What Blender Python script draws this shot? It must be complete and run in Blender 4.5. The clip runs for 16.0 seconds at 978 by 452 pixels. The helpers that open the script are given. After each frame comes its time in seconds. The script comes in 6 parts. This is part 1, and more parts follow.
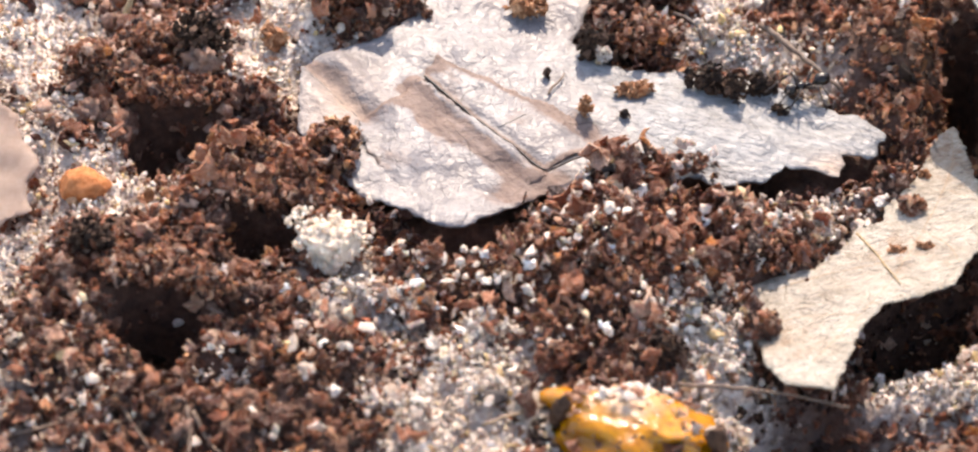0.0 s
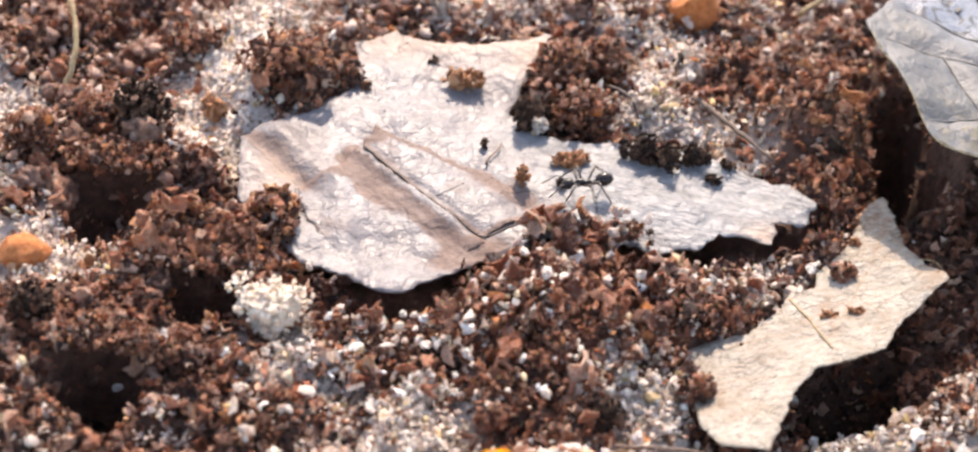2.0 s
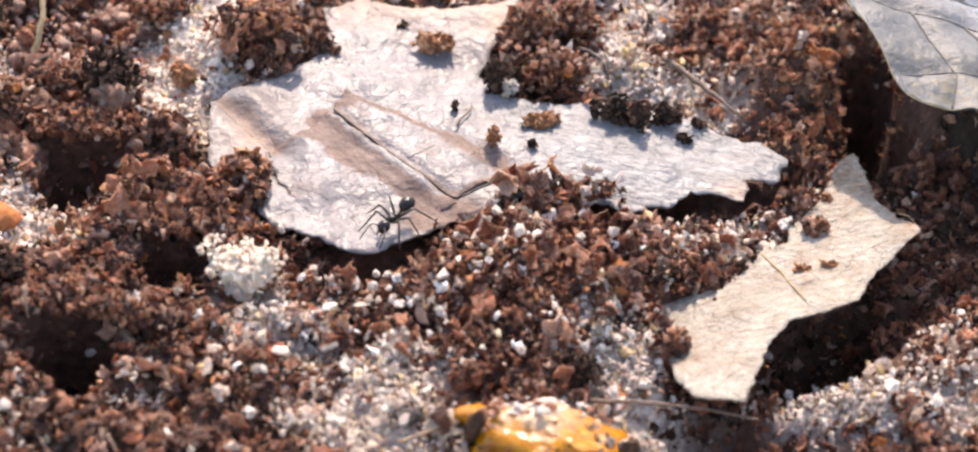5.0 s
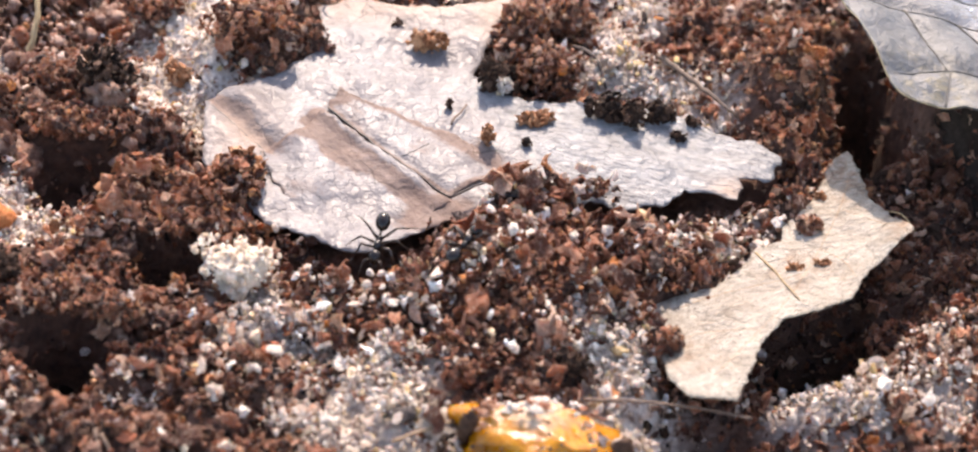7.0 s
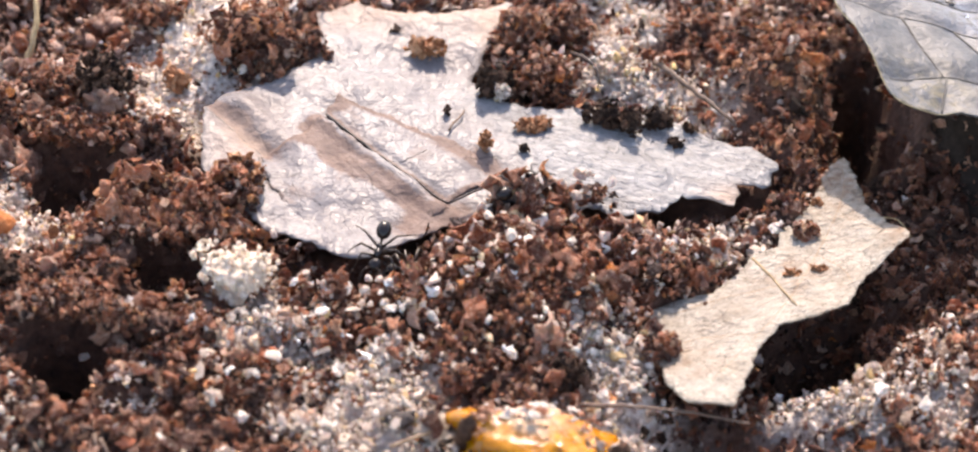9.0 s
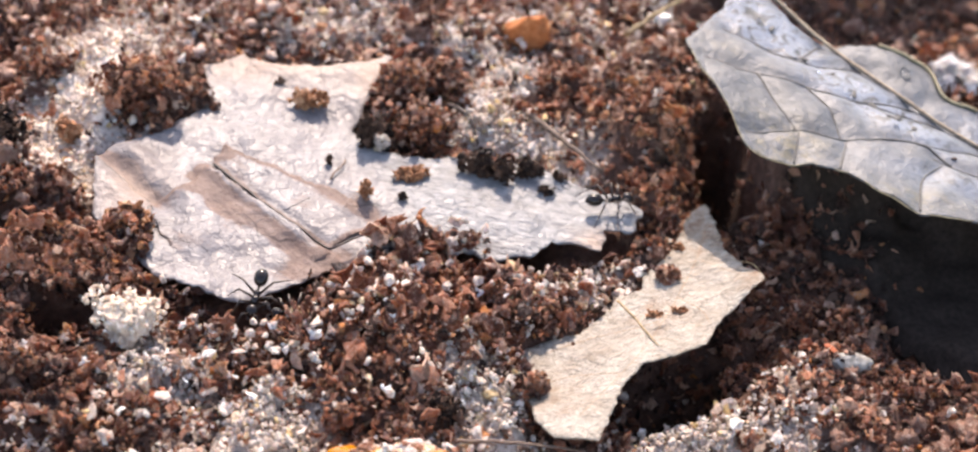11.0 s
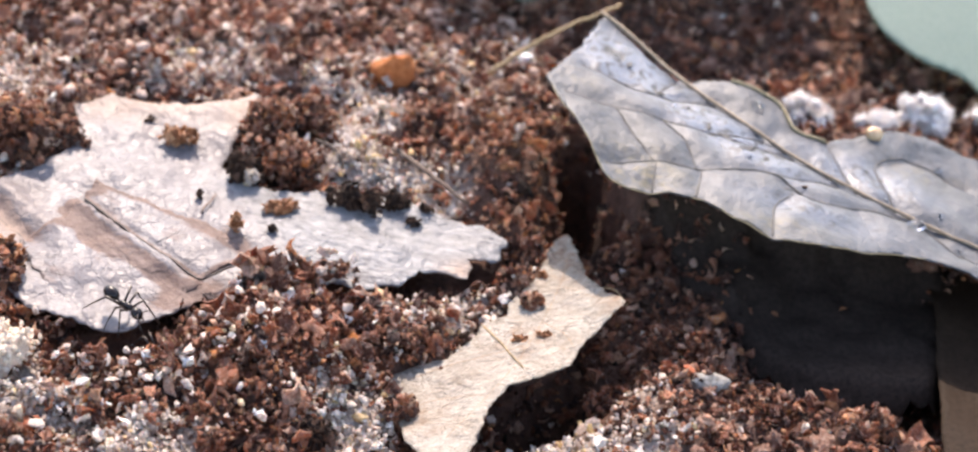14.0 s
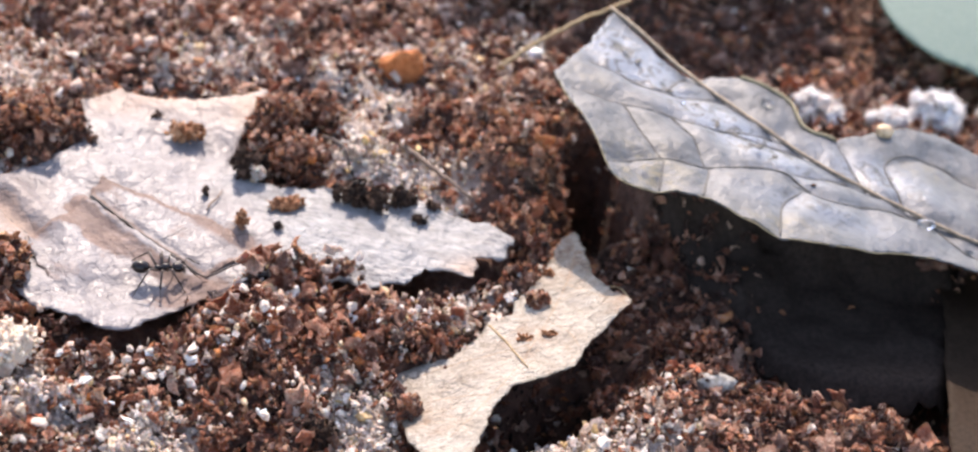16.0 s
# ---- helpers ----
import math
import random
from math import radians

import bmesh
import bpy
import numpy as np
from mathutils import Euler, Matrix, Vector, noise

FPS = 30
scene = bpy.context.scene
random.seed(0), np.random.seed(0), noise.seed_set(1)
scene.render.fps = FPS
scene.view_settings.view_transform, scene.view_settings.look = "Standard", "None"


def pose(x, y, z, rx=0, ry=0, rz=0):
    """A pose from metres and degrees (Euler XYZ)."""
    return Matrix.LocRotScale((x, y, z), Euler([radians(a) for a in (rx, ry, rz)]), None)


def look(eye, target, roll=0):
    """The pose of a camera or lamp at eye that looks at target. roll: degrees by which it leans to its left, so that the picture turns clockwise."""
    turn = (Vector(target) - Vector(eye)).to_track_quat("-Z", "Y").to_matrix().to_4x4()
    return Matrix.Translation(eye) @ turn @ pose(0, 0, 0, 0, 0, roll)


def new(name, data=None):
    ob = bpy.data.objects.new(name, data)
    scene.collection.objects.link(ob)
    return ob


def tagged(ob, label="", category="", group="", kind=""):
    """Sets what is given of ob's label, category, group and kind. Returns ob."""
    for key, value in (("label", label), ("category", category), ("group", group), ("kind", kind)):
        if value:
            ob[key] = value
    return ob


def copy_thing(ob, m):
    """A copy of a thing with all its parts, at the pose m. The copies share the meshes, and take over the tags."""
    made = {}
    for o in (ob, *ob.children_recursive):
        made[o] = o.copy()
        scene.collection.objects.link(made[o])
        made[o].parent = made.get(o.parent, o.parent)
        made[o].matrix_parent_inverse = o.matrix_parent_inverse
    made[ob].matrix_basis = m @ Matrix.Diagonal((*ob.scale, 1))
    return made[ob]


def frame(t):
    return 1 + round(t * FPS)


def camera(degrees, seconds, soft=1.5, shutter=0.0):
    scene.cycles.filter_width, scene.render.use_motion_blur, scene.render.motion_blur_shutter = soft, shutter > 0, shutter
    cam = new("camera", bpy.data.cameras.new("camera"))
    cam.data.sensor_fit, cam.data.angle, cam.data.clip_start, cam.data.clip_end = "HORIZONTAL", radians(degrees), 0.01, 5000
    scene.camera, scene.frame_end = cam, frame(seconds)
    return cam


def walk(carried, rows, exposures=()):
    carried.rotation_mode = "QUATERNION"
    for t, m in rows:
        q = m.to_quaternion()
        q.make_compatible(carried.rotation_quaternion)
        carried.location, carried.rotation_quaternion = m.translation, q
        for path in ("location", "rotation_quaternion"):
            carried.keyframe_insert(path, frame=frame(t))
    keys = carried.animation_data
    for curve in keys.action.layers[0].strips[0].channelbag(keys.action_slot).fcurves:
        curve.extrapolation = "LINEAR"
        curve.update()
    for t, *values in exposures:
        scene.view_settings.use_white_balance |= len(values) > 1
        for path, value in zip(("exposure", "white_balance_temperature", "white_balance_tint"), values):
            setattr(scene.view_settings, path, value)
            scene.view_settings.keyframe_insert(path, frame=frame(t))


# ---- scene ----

# Everything below is worked out in millimetres and scaled by MM: a hand's breadth of ground.
MM = 0.001

# ---------------------------------------------------------------- camera
cam = camera(28.5, 16.0, soft=2.2, shutter=0.5)
cam.data.dof.use_dof = True
cam.data.dof.focus_distance = 0.158
cam.data.dof.aperture_fstop = 40.0
walk(cam, [
    (0.0, pose(-0.00639, -0.11984, 0.10221, 47.138, -2.573, 2.610)),
    (0.5, pose(-0.00584, -0.11968, 0.10219, 47.306, -2.810, 2.617)),
    (1.0, pose(-0.00571, -0.11936, 0.10222, 47.480, -2.987, 2.512)),
    (1.5, pose(-0.00615, -0.12049, 0.10232, 48.637, -3.606, 1.912)),
    (2.0, pose(-0.00688, -0.12271, 0.10162, 50.072, -3.962, 1.076)),
    (2.5, pose(-0.00669, -0.12308, 0.10142, 50.898, -4.109, 0.236)),
    (3.0, pose(-0.00707, -0.12360, 0.10073, 51.053, -4.015, 0.007)),
    (3.5, pose(-0.00708, -0.12408, 0.10097, 50.851, -3.931, -0.064)),
    (4.0, pose(-0.00693, -0.12454, 0.10039, 50.505, -3.802, -0.081)),
    (6.5, pose(-0.00654, -0.12393, 0.09907, 49.738, -3.853, -0.223)),
    (7.0, pose(-0.00622, -0.12417, 0.09995, 49.759, -3.742, -0.165)),
    (7.5, pose(-0.00629, -0.12421, 0.09995, 49.743, -3.723, -0.147)),
    (8.0, pose(-0.00640, -0.12427, 0.09992, 49.786, -3.752, -0.149)),
    (10.3, pose(-0.00600, -0.12755, 0.10293, 50.844, -4.341, -1.228)),
    (10.5, pose(-0.00580, -0.12926, 0.10536, 51.037, -4.978, -1.886)),
    (11.0, pose(-0.00611, -0.13027, 0.10675, 51.049, -5.861, -2.878)),
    (11.5, pose(-0.00654, -0.13189, 0.10662, 51.453, -6.185, -3.354)),
    (12.0, pose(-0.00726, -0.13667, 0.10804, 52.676, -7.032, -5.302)),
    (12.5, pose(-0.00715, -0.13682, 0.10780, 53.554, -7.654, -6.409)),
    (13.0, pose(-0.00669, -0.13692, 0.10803, 53.629, -7.653, -6.415)),
    (13.5, pose(-0.00644, -0.13675, 0.10850, 53.633, -7.654, -6.378)),
    (14.0, pose(-0.00639, -0.13567, 0.10710, 53.380, -7.698, -6.406)),
    (14.5, pose(-0.00604, -0.13545, 0.10712, 53.142, -7.578, -6.340)),
    (15.0, pose(-0.00549, -0.13411, 0.10706, 52.549, -7.297, -5.963)),
    (15.5, pose(-0.00506, -0.13464, 0.10888, 52.642, -7.445, -5.748)),
    (16.0, pose(-0.00497, -0.13447, 0.10802, 52.770, -7.469, -5.764)),
], exposures=[(0.0, 1.84, 8000, 15), (3.0, 1.80, 7950, 17), (8.0, 1.79, 7850, 18), (12.0, 1.76, 7700, 18), (16.0, 1.76, 7500, 18)])

# ---------------------------------------------------------------- light
SUN_AZIMUTH, SUN_HEIGHT = 1.0, 45.0
world = bpy.data.worlds.new("sky")
world.use_nodes = True
scene.world = world
sky = world.node_tree.nodes.new("ShaderNodeTexSky")
sky.sky_type = "NISHITA"
sky.sun_disc = False
sky.sun_elevation, sky.sun_rotation = radians(SUN_HEIGHT), radians(SUN_AZIMUTH)
world.node_tree.links.new(sky.outputs[0], world.node_tree.nodes["Background"].inputs[0])
world.node_tree.nodes["Background"].inputs[1].default_value = 0.15
sun = new("sun", bpy.data.lights.new("sun", "SUN"))
sun.data.energy, sun.data.angle, sun.data.color = 2.15, radians(0.6), (1.0, 0.955, 0.90)
a, e = radians(SUN_AZIMUTH), radians(SUN_HEIGHT)
to_sun = Vector((math.sin(a) * math.cos(e), math.cos(a) * math.cos(e), math.sin(e)))
sun.matrix_world = look(to_sun * 2.0, (0, 0, 0))


# ---------------------------------------------------------------- materials
class Nodes:
    """Short hand for building one node material."""

    def __init__(self, name):
        self.mat = bpy.data.materials.new(name)
        self.mat.use_nodes = True
        self.tree = self.mat.node_tree
        self.bsdf = self.tree.nodes["Principled BSDF"]
        self.pos = self.add("ShaderNodeTexCoord").outputs["Object"]

    def add(self, kind, **values):
        node = self.tree.nodes.new(kind)
        for key, value in values.items():
            node.inputs[key.replace("_", " ")].default_value = value
        return node

    def link(self, a, b):
        self.tree.links.new(a, b)

    def noise(self, size, detail=4.0, rough=0.6, distortion=0.0):
        node = self.add("ShaderNodeTexNoise", Scale=1.0 / (size * MM), Detail=detail, Roughness=rough, Distortion=distortion)
        self.link(self.pos, node.inputs["Vector"])
        return node.outputs["Fac"]

    def drawn_out(self, long, wide, angle, detail=4.0, rough=0.6, distortion=0.4):
        """Noise drawn out along a direction in the plane: fibres and streaks."""
        turn = self.tree.nodes.new("ShaderNodeMapping")
        turn.vector_type = "TEXTURE"
        turn.inputs["Rotation"].default_value = (0.0, 0.0, radians(angle))
        turn.inputs["Scale"].default_value = (long * MM, wide * MM, wide * MM)
        self.link(self.pos, turn.inputs["Vector"])
        node = self.add("ShaderNodeTexNoise", Scale=1.0, Detail=detail, Roughness=rough, Distortion=distortion)
        self.link(turn.outputs[0], node.inputs["Vector"])
        return node.outputs["Fac"]

    def cells(self, size, waver=0.5):
        """Distance to the edges of irregular cells, whose lines waver."""
        drift = self.add("ShaderNodeTexNoise", Scale=1.0 / (0.7 * size * MM), Detail=3.0)
        self.link(self.pos, drift.inputs["Vector"])
        push = self.tree.nodes.new("ShaderNodeVectorMath")
        push.operation = "MULTIPLY_ADD"
        push.inputs[1].default_value = (waver * size * MM,) * 3
        self.link(drift.outputs["Color"], push.inputs[0])
        self.link(self.pos, push.inputs[2])
        node = self.tree.nodes.new("ShaderNodeTexVoronoi")
        node.feature = "DISTANCE_TO_EDGE"
        node.inputs["Scale"].default_value = 1.0 / (size * MM)
        self.link(push.outputs[0], node.inputs["Vector"])
        return node.outputs["Distance"]

    def ramp(self, fac, stops):
        node = self.tree.nodes.new("ShaderNodeValToRGB")
        ramp = node.color_ramp
        while len(ramp.elements) < len(stops):
            ramp.elements.new(0.5)
        for el, (at, colour) in zip(ramp.elements, stops):
            el.position = at
            el.color = (*colour, 1.0) if len(colour) == 3 else colour
        self.link(fac, node.inputs["Fac"])
        return node.outputs["Color"]

    def grey(self, fac, low, high, a=0.0, b=1.0):
        return self.ramp(fac, [(low, (a, a, a)), (high, (b, b, b))])

    def mix(self, fac, a, b, blend="MIX"):
        node = self.tree.nodes.new("ShaderNodeMix")
        node.data_type, node.blend_type = "RGBA", blend
        for slot, value in ((0, fac), (6, a), (7, b)):
            if isinstance(value, (int, float)):
                node.inputs[slot].default_value = value
            elif isinstance(value, tuple):
                node.inputs[slot].default_value = (*value, 1.0)
            else:
                self.link(value, node.inputs[slot])
        return node.outputs[2]

    def island(self):
        return self.tree.nodes.new("ShaderNodeNewGeometry").outputs["Random Per Island"]

    def each(self):
        return self.tree.nodes.new("ShaderNodeObjectInfo").outputs["Random"]

    def mask(self, name):
        node = self.tree.nodes.new("ShaderNodeAttribute")
        node.attribute_name = name
        return node.outputs["Fac"]

    def bump(self, height, depth, strength=1.0, under=None):
        node = self.tree.nodes.new("ShaderNodeBump")
        node.inputs["Strength"].default_value = strength
        node.inputs["Distance"].default_value = depth * MM
        self.link(height, node.inputs["Height"])
        if under is not None:
            self.link(under, node.inputs["Normal"])
        return node.outputs["Normal"]

    def done(self, colour, roughness=0.8, normal=None, **more):
        for key, value in (("Base Color", colour), ("Roughness", roughness), ("Normal", normal), *((k.replace("_", " "), v) for k, v in more.items())):
            if value is None:
                continue
            if isinstance(value, (int, float)):
                self.bsdf.inputs[key].default_value = value
            elif isinstance(value, tuple):
                self.bsdf.inputs[key].default_value = (*value, 1.0) if len(value) == 3 else value
            else:
                self.link(value, self.bsdf.inputs[key])
        return self.mat


def soil_material():
    """Bed of the soil: dark peat, with pale salt-like bloom where the mask says so."""
    n = Nodes("peat_bed")
    peat = n.ramp(n.noise(1.2, 6), [(0.3, (0.05, 0.022, 0.014)), (0.55, (0.12, 0.055, 0.035)), (0.8, (0.22, 0.115, 0.075))])
    bloom = n.ramp(n.noise(0.5, 5), [(0.3, (0.58, 0.465, 0.39)), (0.6, (0.85, 0.76, 0.68))])
    broken = n.mix(1.0, n.grey(n.noise(1.3, 5, 0.7), 0.3, 0.5), n.mask("bloom"), "MULTIPLY")
    normal = n.bump(n.noise(0.35, 5, 0.7), 0.3)
    normal = n.bump(n.noise(1.5, 4), 0.8, 0.8, normal)
    return n.done(n.mix(broken, peat, bloom), 0.85, normal)


def crumb_material(name, stops, roughness=0.7, grain=0.22, relief=0.12, spec=0.4, glow=0.0, flecks=0.0):
    """Crumbs that differ in tone piece by piece; flecks: how strongly pale dust and glints are painted on."""
    n = Nodes(name)
    tone = n.ramp(n.island(), stops)
    dust = n.grey(n.noise(grain, 4, 0.7), 0.3, 0.7, 0.5, 1.4)
    colour = n.mix(1.0, tone, dust, "MULTIPLY")
    normal = n.bump(n.noise(grain * 0.8, 4, 0.7), relief)
    rough = roughness
    if flecks:
        # pinkish specks: highlights painted into the colour along with dust
        colour = n.mix(n.grey(n.noise(0.34, 4, 0.8), 0.56, 0.64, 0.0, flecks), colour, (0.50, 0.385, 0.325))
        rough = n.grey(n.noise(0.3, 3), 0.35, 0.65, roughness * 0.6, roughness * 1.7)
    if glow:
        n.bsdf.inputs["Subsurface Weight"].default_value = glow
        n.bsdf.inputs["Subsurface Radius"].default_value = (0.5 * MM, 0.3 * MM, 0.2 * MM)
        n.bsdf.inputs["Subsurface Scale"].default_value = 1.0
    return n.done(colour, rough, normal, Specular_IOR_Level=spec)


def clump_material():
    """Damp clumps of peat: mottled brown, with pale dust here and there that also stands in for haze."""
    n = Nodes("clumped_peat")
    tone = n.ramp(n.island(), [(0.0, (0.14, 0.057, 0.036)), (0.5, (0.27, 0.12, 0.078)), (1.0, (0.40, 0.21, 0.145))])
    mottle = n.grey(n.noise(0.9, 6, 0.75), 0.3, 0.7, 0.45, 1.5)
    colour = n.mix(1.0, tone, mottle, "MULTIPLY")
    dust = n.grey(n.noise(0.6, 5, 0.8), 0.52, 0.64, 0.0, 0.85)
    colour = n.mix(dust, colour, (0.50, 0.37, 0.30))
    normal = n.bump(n.noise(0.3, 4, 0.7), 0.15)
    return n.done(colour, 0.55, n.bump(n.noise(0.9, 6, 0.75), 0.9, 1.0, normal), Specular_IOR_Level=0.5)


def stone_material(name, low, high, roughness=0.7, grain=0.4, relief=0.2, spec=0.4, translucent=0.0):
    n = Nodes(name)
    colour = n.ramp(n.noise(grain, 5, 0.65), [(0.32, low), (0.68, high)])
    normal = n.bump(n.noise(grain * 0.6, 5, 0.7), relief)
    mat = n.done(colour, roughness, normal, Specular_IOR_Level=spec)
    if translucent:
        n.bsdf.inputs["Subsurface Weight"].default_value = translucent
        n.bsdf.inputs["Subsurface Radius"].default_value = (0.6 * MM, 0.45 * MM, 0.35 * MM)
        n.bsdf.inputs["Subsurface Scale"].default_value = 1.0
    return mat


def pale_leaf_material():
    """Bleached skin: grey-white and pebbly, brown in streaks along the midrib, silvery and fibrous on the far lobe."""
    n = Nodes("bleached_leaf_skin")
    base = n.ramp(n.noise(3.6, 5), [(0.3, (0.138, 0.123, 0.124)), (0.52, (0.200, 0.183, 0.182)), (0.72, (0.258, 0.240, 0.237))])
    silver = n.mask("silver")
    lobe = n.ramp(n.drawn_out(2.6, 1.2, -18, 6, 0.7), [(0.34, (0.14, 0.137, 0.140)), (0.5, (0.215, 0.212, 0.214)), (0.66, (0.285, 0.280, 0.275))])
    base = n.mix(silver, base, lobe)
    base = n.mix(1.0, base, n.grey(n.noise(0.7, 5, 0.7), 0.28, 0.72, 0.8, 1.14), "MULTIPLY")
    streak = n.drawn_out(5.0, 0.75, -45, 5, 0.7)
    brown = n.ramp(streak, [(0.3, (0.105, 0.057, 0.040)), (0.55, (0.19, 0.118, 0.088)), (0.72, (0.27, 0.185, 0.145))])
    patch = n.grey(n.mix(1.0, n.mask("stain"), n.mix(0.45, streak, n.noise(1.0, 6, 0.75)), "ADD"), 0.72, 1.30, 0.0, 0.72)
    base = n.mix(patch, base, brown)
    yellow = n.mix(1.0, n.grey(n.noise(1.5, 4), 0.1, 0.45), n.mask("tan"), "MULTIPLY")
    base = n.mix(yellow, base, (0.36, 0.275, 0.222))
    small = n.grey(n.cells(2.4, 0.9), 0.0, 0.05)
    small = n.mix(n.grey(n.noise(2.6), 0.42, 0.60), (1.0, 1.0, 1.0), small)
    base = n.mix(1.0, base, n.mix(0.20, (1.0, 1.0, 1.0), small), "MULTIPLY")
    crack = n.grey(n.cells(7.0, 0.6), 0.0, 0.016)
    crack = n.mix(n.grey(n.noise(3.4), 0.50, 0.56), (1.0, 1.0, 1.0), crack)
    base = n.mix(1.0, base, n.mix(0.5, (1.0, 1.0, 1.0), crack), "MULTIPLY")
    normal = n.bump(n.noise(0.4, 2, 0.5), 0.05, 0.8)
    normal = n.bump(n.noise(0.9, 3, 0.5), 0.20, 0.9, normal)
    normal = n.bump(small, 0.06, 0.6, normal)
    normal = n.bump(n.noise(2.2, 4, 0.55), 0.45, 0.9, normal)
    fibre = n.mix(silver, (0.5, 0.5, 0.5), n.drawn_out(1.3, 0.5, -18, 4, 0.6))
    normal = n.bump(fibre, 0.30, 1.0, normal)
    matt = n.mix(patch, (0.20, 0.20, 0.20), (0.10, 0.10, 0.10))
    matt = n.mix(silver, matt, (0.36, 0.36, 0.36))
    matt = n.mix(yellow, matt, (0.06, 0.06, 0.06))
    rough = n.mix(patch, n.grey(n.noise(0.5, 3), 0.3, 0.7, 0.28, 0.55), (0.7, 0.7, 0.7))
    return n.done(base, rough, normal, Specular_IOR_Level=matt)


def tan_leaf_material():
    """Dry skin: beige, crackled into small plates that flake, with brown flecks along the grain."""
    n = Nodes("dry_tan_leaf_skin")
    base = n.ramp(n.noise(3.0, 5), [(0.3, (0.30, 0.25, 0.20)), (0.52, (0.385, 0.338, 0.282)), (0.75, (0.45, 0.408, 0.352))])
    base = n.mix(1.0, base, n.grey(n.noise(0.5, 5, 0.75), 0.25, 0.75, 0.72, 1.16), "MULTIPLY")
    rust = n.mix(1.0, n.grey(n.noise(1.2, 4), 0.44, 0.64), n.mask("stain"), "MULTIPLY")
    base = n.mix(rust, base, (0.27, 0.165, 0.105))
    blotch = n.grey(n.noise(1.9, 5, 0.7, 0.6), 0.54, 0.66, 0.0, 0.55)
    base = n.mix(blotch, base, (0.235, 0.185, 0.135))
    net = n.grey(n.cells(1.9, 1.1), 0.0, 0.05)
    net = n.mix(n.grey(n.noise(2.4), 0.40, 0.58), (1.0, 1.0, 1.0), net)
    base = n.mix(1.0, base, n.mix(0.34, (1.0, 1.0, 1.0), net), "MULTIPLY")
    flake = n.grey(n.drawn_out(1.1, 0.6, 12, 4, 0.6, 1.2), 0.61, 0.66)
    base = n.mix(flake, base, n.mix(0.5, base, (0.15, 0.10, 0.065)))
    normal = n.bump(n.noise(0.25, 3, 0.6), 0.07, 0.8)
    normal = n.bump(net, 0.12, 0.6, normal)
    normal = n.bump(n.drawn_out(1.2, 0.8, 12, 5, 0.65, 0.8), 0.55, 1.0, normal)
    return n.done(base, 0.55, normal, Specular_IOR_Level=0.22)


def grey_leaf_material():
    """Grey skin with a bluish film that peels, dark wet spots where it is gone, ochre towards the rim."""
    n = Nodes("grey_leaf_skin")
    base = n.ramp(n.noise(4.0, 5), [(0.3, (0.064, 0.066, 0.070)), (0.7, (0.098, 0.103, 0.111))])
    base = n.mix(1.0, base, n.grey(n.noise(0.5, 5, 0.75), 0.25, 0.75, 0.66, 1.2), "MULTIPLY")
    ochre = n.mix(1.0, n.grey(n.noise(1.1, 5), 0.44, 0.62), n.mask("stain"), "MULTIPLY")
    base = n.mix(ochre, base, (0.155, 0.13, 0.075))
    film = n.mask("film")
    slick = n.mix(1.0, n.grey(n.noise(1.6, 4, 0.6, 1.0), 0.36, 0.41), film, "MULTIPLY")
    base = n.mix(slick, base, (0.165, 0.183, 0.218))
    wet = n.mix(1.0, n.grey(n.noise(1.7, 5, 0.65, 1.6), 0.53, 0.56), film, "MULTIPLY")
    base = n.mix(wet, base, (0.055, 0.055, 0.055))
    net = n.grey(n.cells(1.5, 0.8), 0.0, 0.12)
    base = n.mix(1.0, base, n.mix(0.10, (1.0, 1.0, 1.0), net), "MULTIPLY")
    normal = n.bump(n.noise(0.25, 4, 0.7), 0.05, 0.8)
    normal = n.bump(net, 0.035, 0.5, normal)
    normal = n.bump(slick, 0.06, 0.6, normal)
    normal = n.bump(n.noise(0.6, 4, 0.65), 0.12, 0.8, n.bump(n.noise(1.9, 3), 0.24, 0.8, normal))
    return n.done(base, n.mix(slick, (0.5, 0.5, 0.5), (0.34, 0.34, 0.34)), normal, Specular_IOR_Level=0.42)


def fibre_material(name, low, high, roughness=0.65):
    n = Nodes(name)
    colour = n.ramp(n.noise(0.5, 5, 0.65), [(0.3, low), (0.7, high)])
    return n.done(colour, roughness, n.bump(n.noise(0.15, 4), 0.06))


BROWN = crumb_material("brown_peat_crumbs", [(0.0, (0.028, 0.010, 0.007)), (0.3, (0.105, 0.033, 0.018)), (0.62, (0.29, 0.098, 0.048)), (0.84, (0.42, 0.18, 0.105)), (0.95, (0.58, 0.37, 0.27)), (1.0, (0.54, 0.18, 0.045))], 0.34, 0.2, 0.28, 0.36, 0.2, 0.55)
n = Nodes("single_peat_crumbs")
tone = n.ramp(n.each(), [(0.0, (0.06, 0.022, 0.014)), (0.4, (0.17, 0.06, 0.033)), (0.75, (0.30, 0.12, 0.066)), (0.92, (0.40, 0.22, 0.155)), (1.0, (0.46, 0.16, 0.05))])
BROWN_SINGLE = n.done(n.mix(1.0, tone, n.grey(n.noise(0.25, 5, 0.7), 0.3, 0.7, 0.5, 1.4), "MULTIPLY"), 0.32, n.bump(n.noise(0.2, 4, 0.7), 0.14), Specular_IOR_Level=0.35)
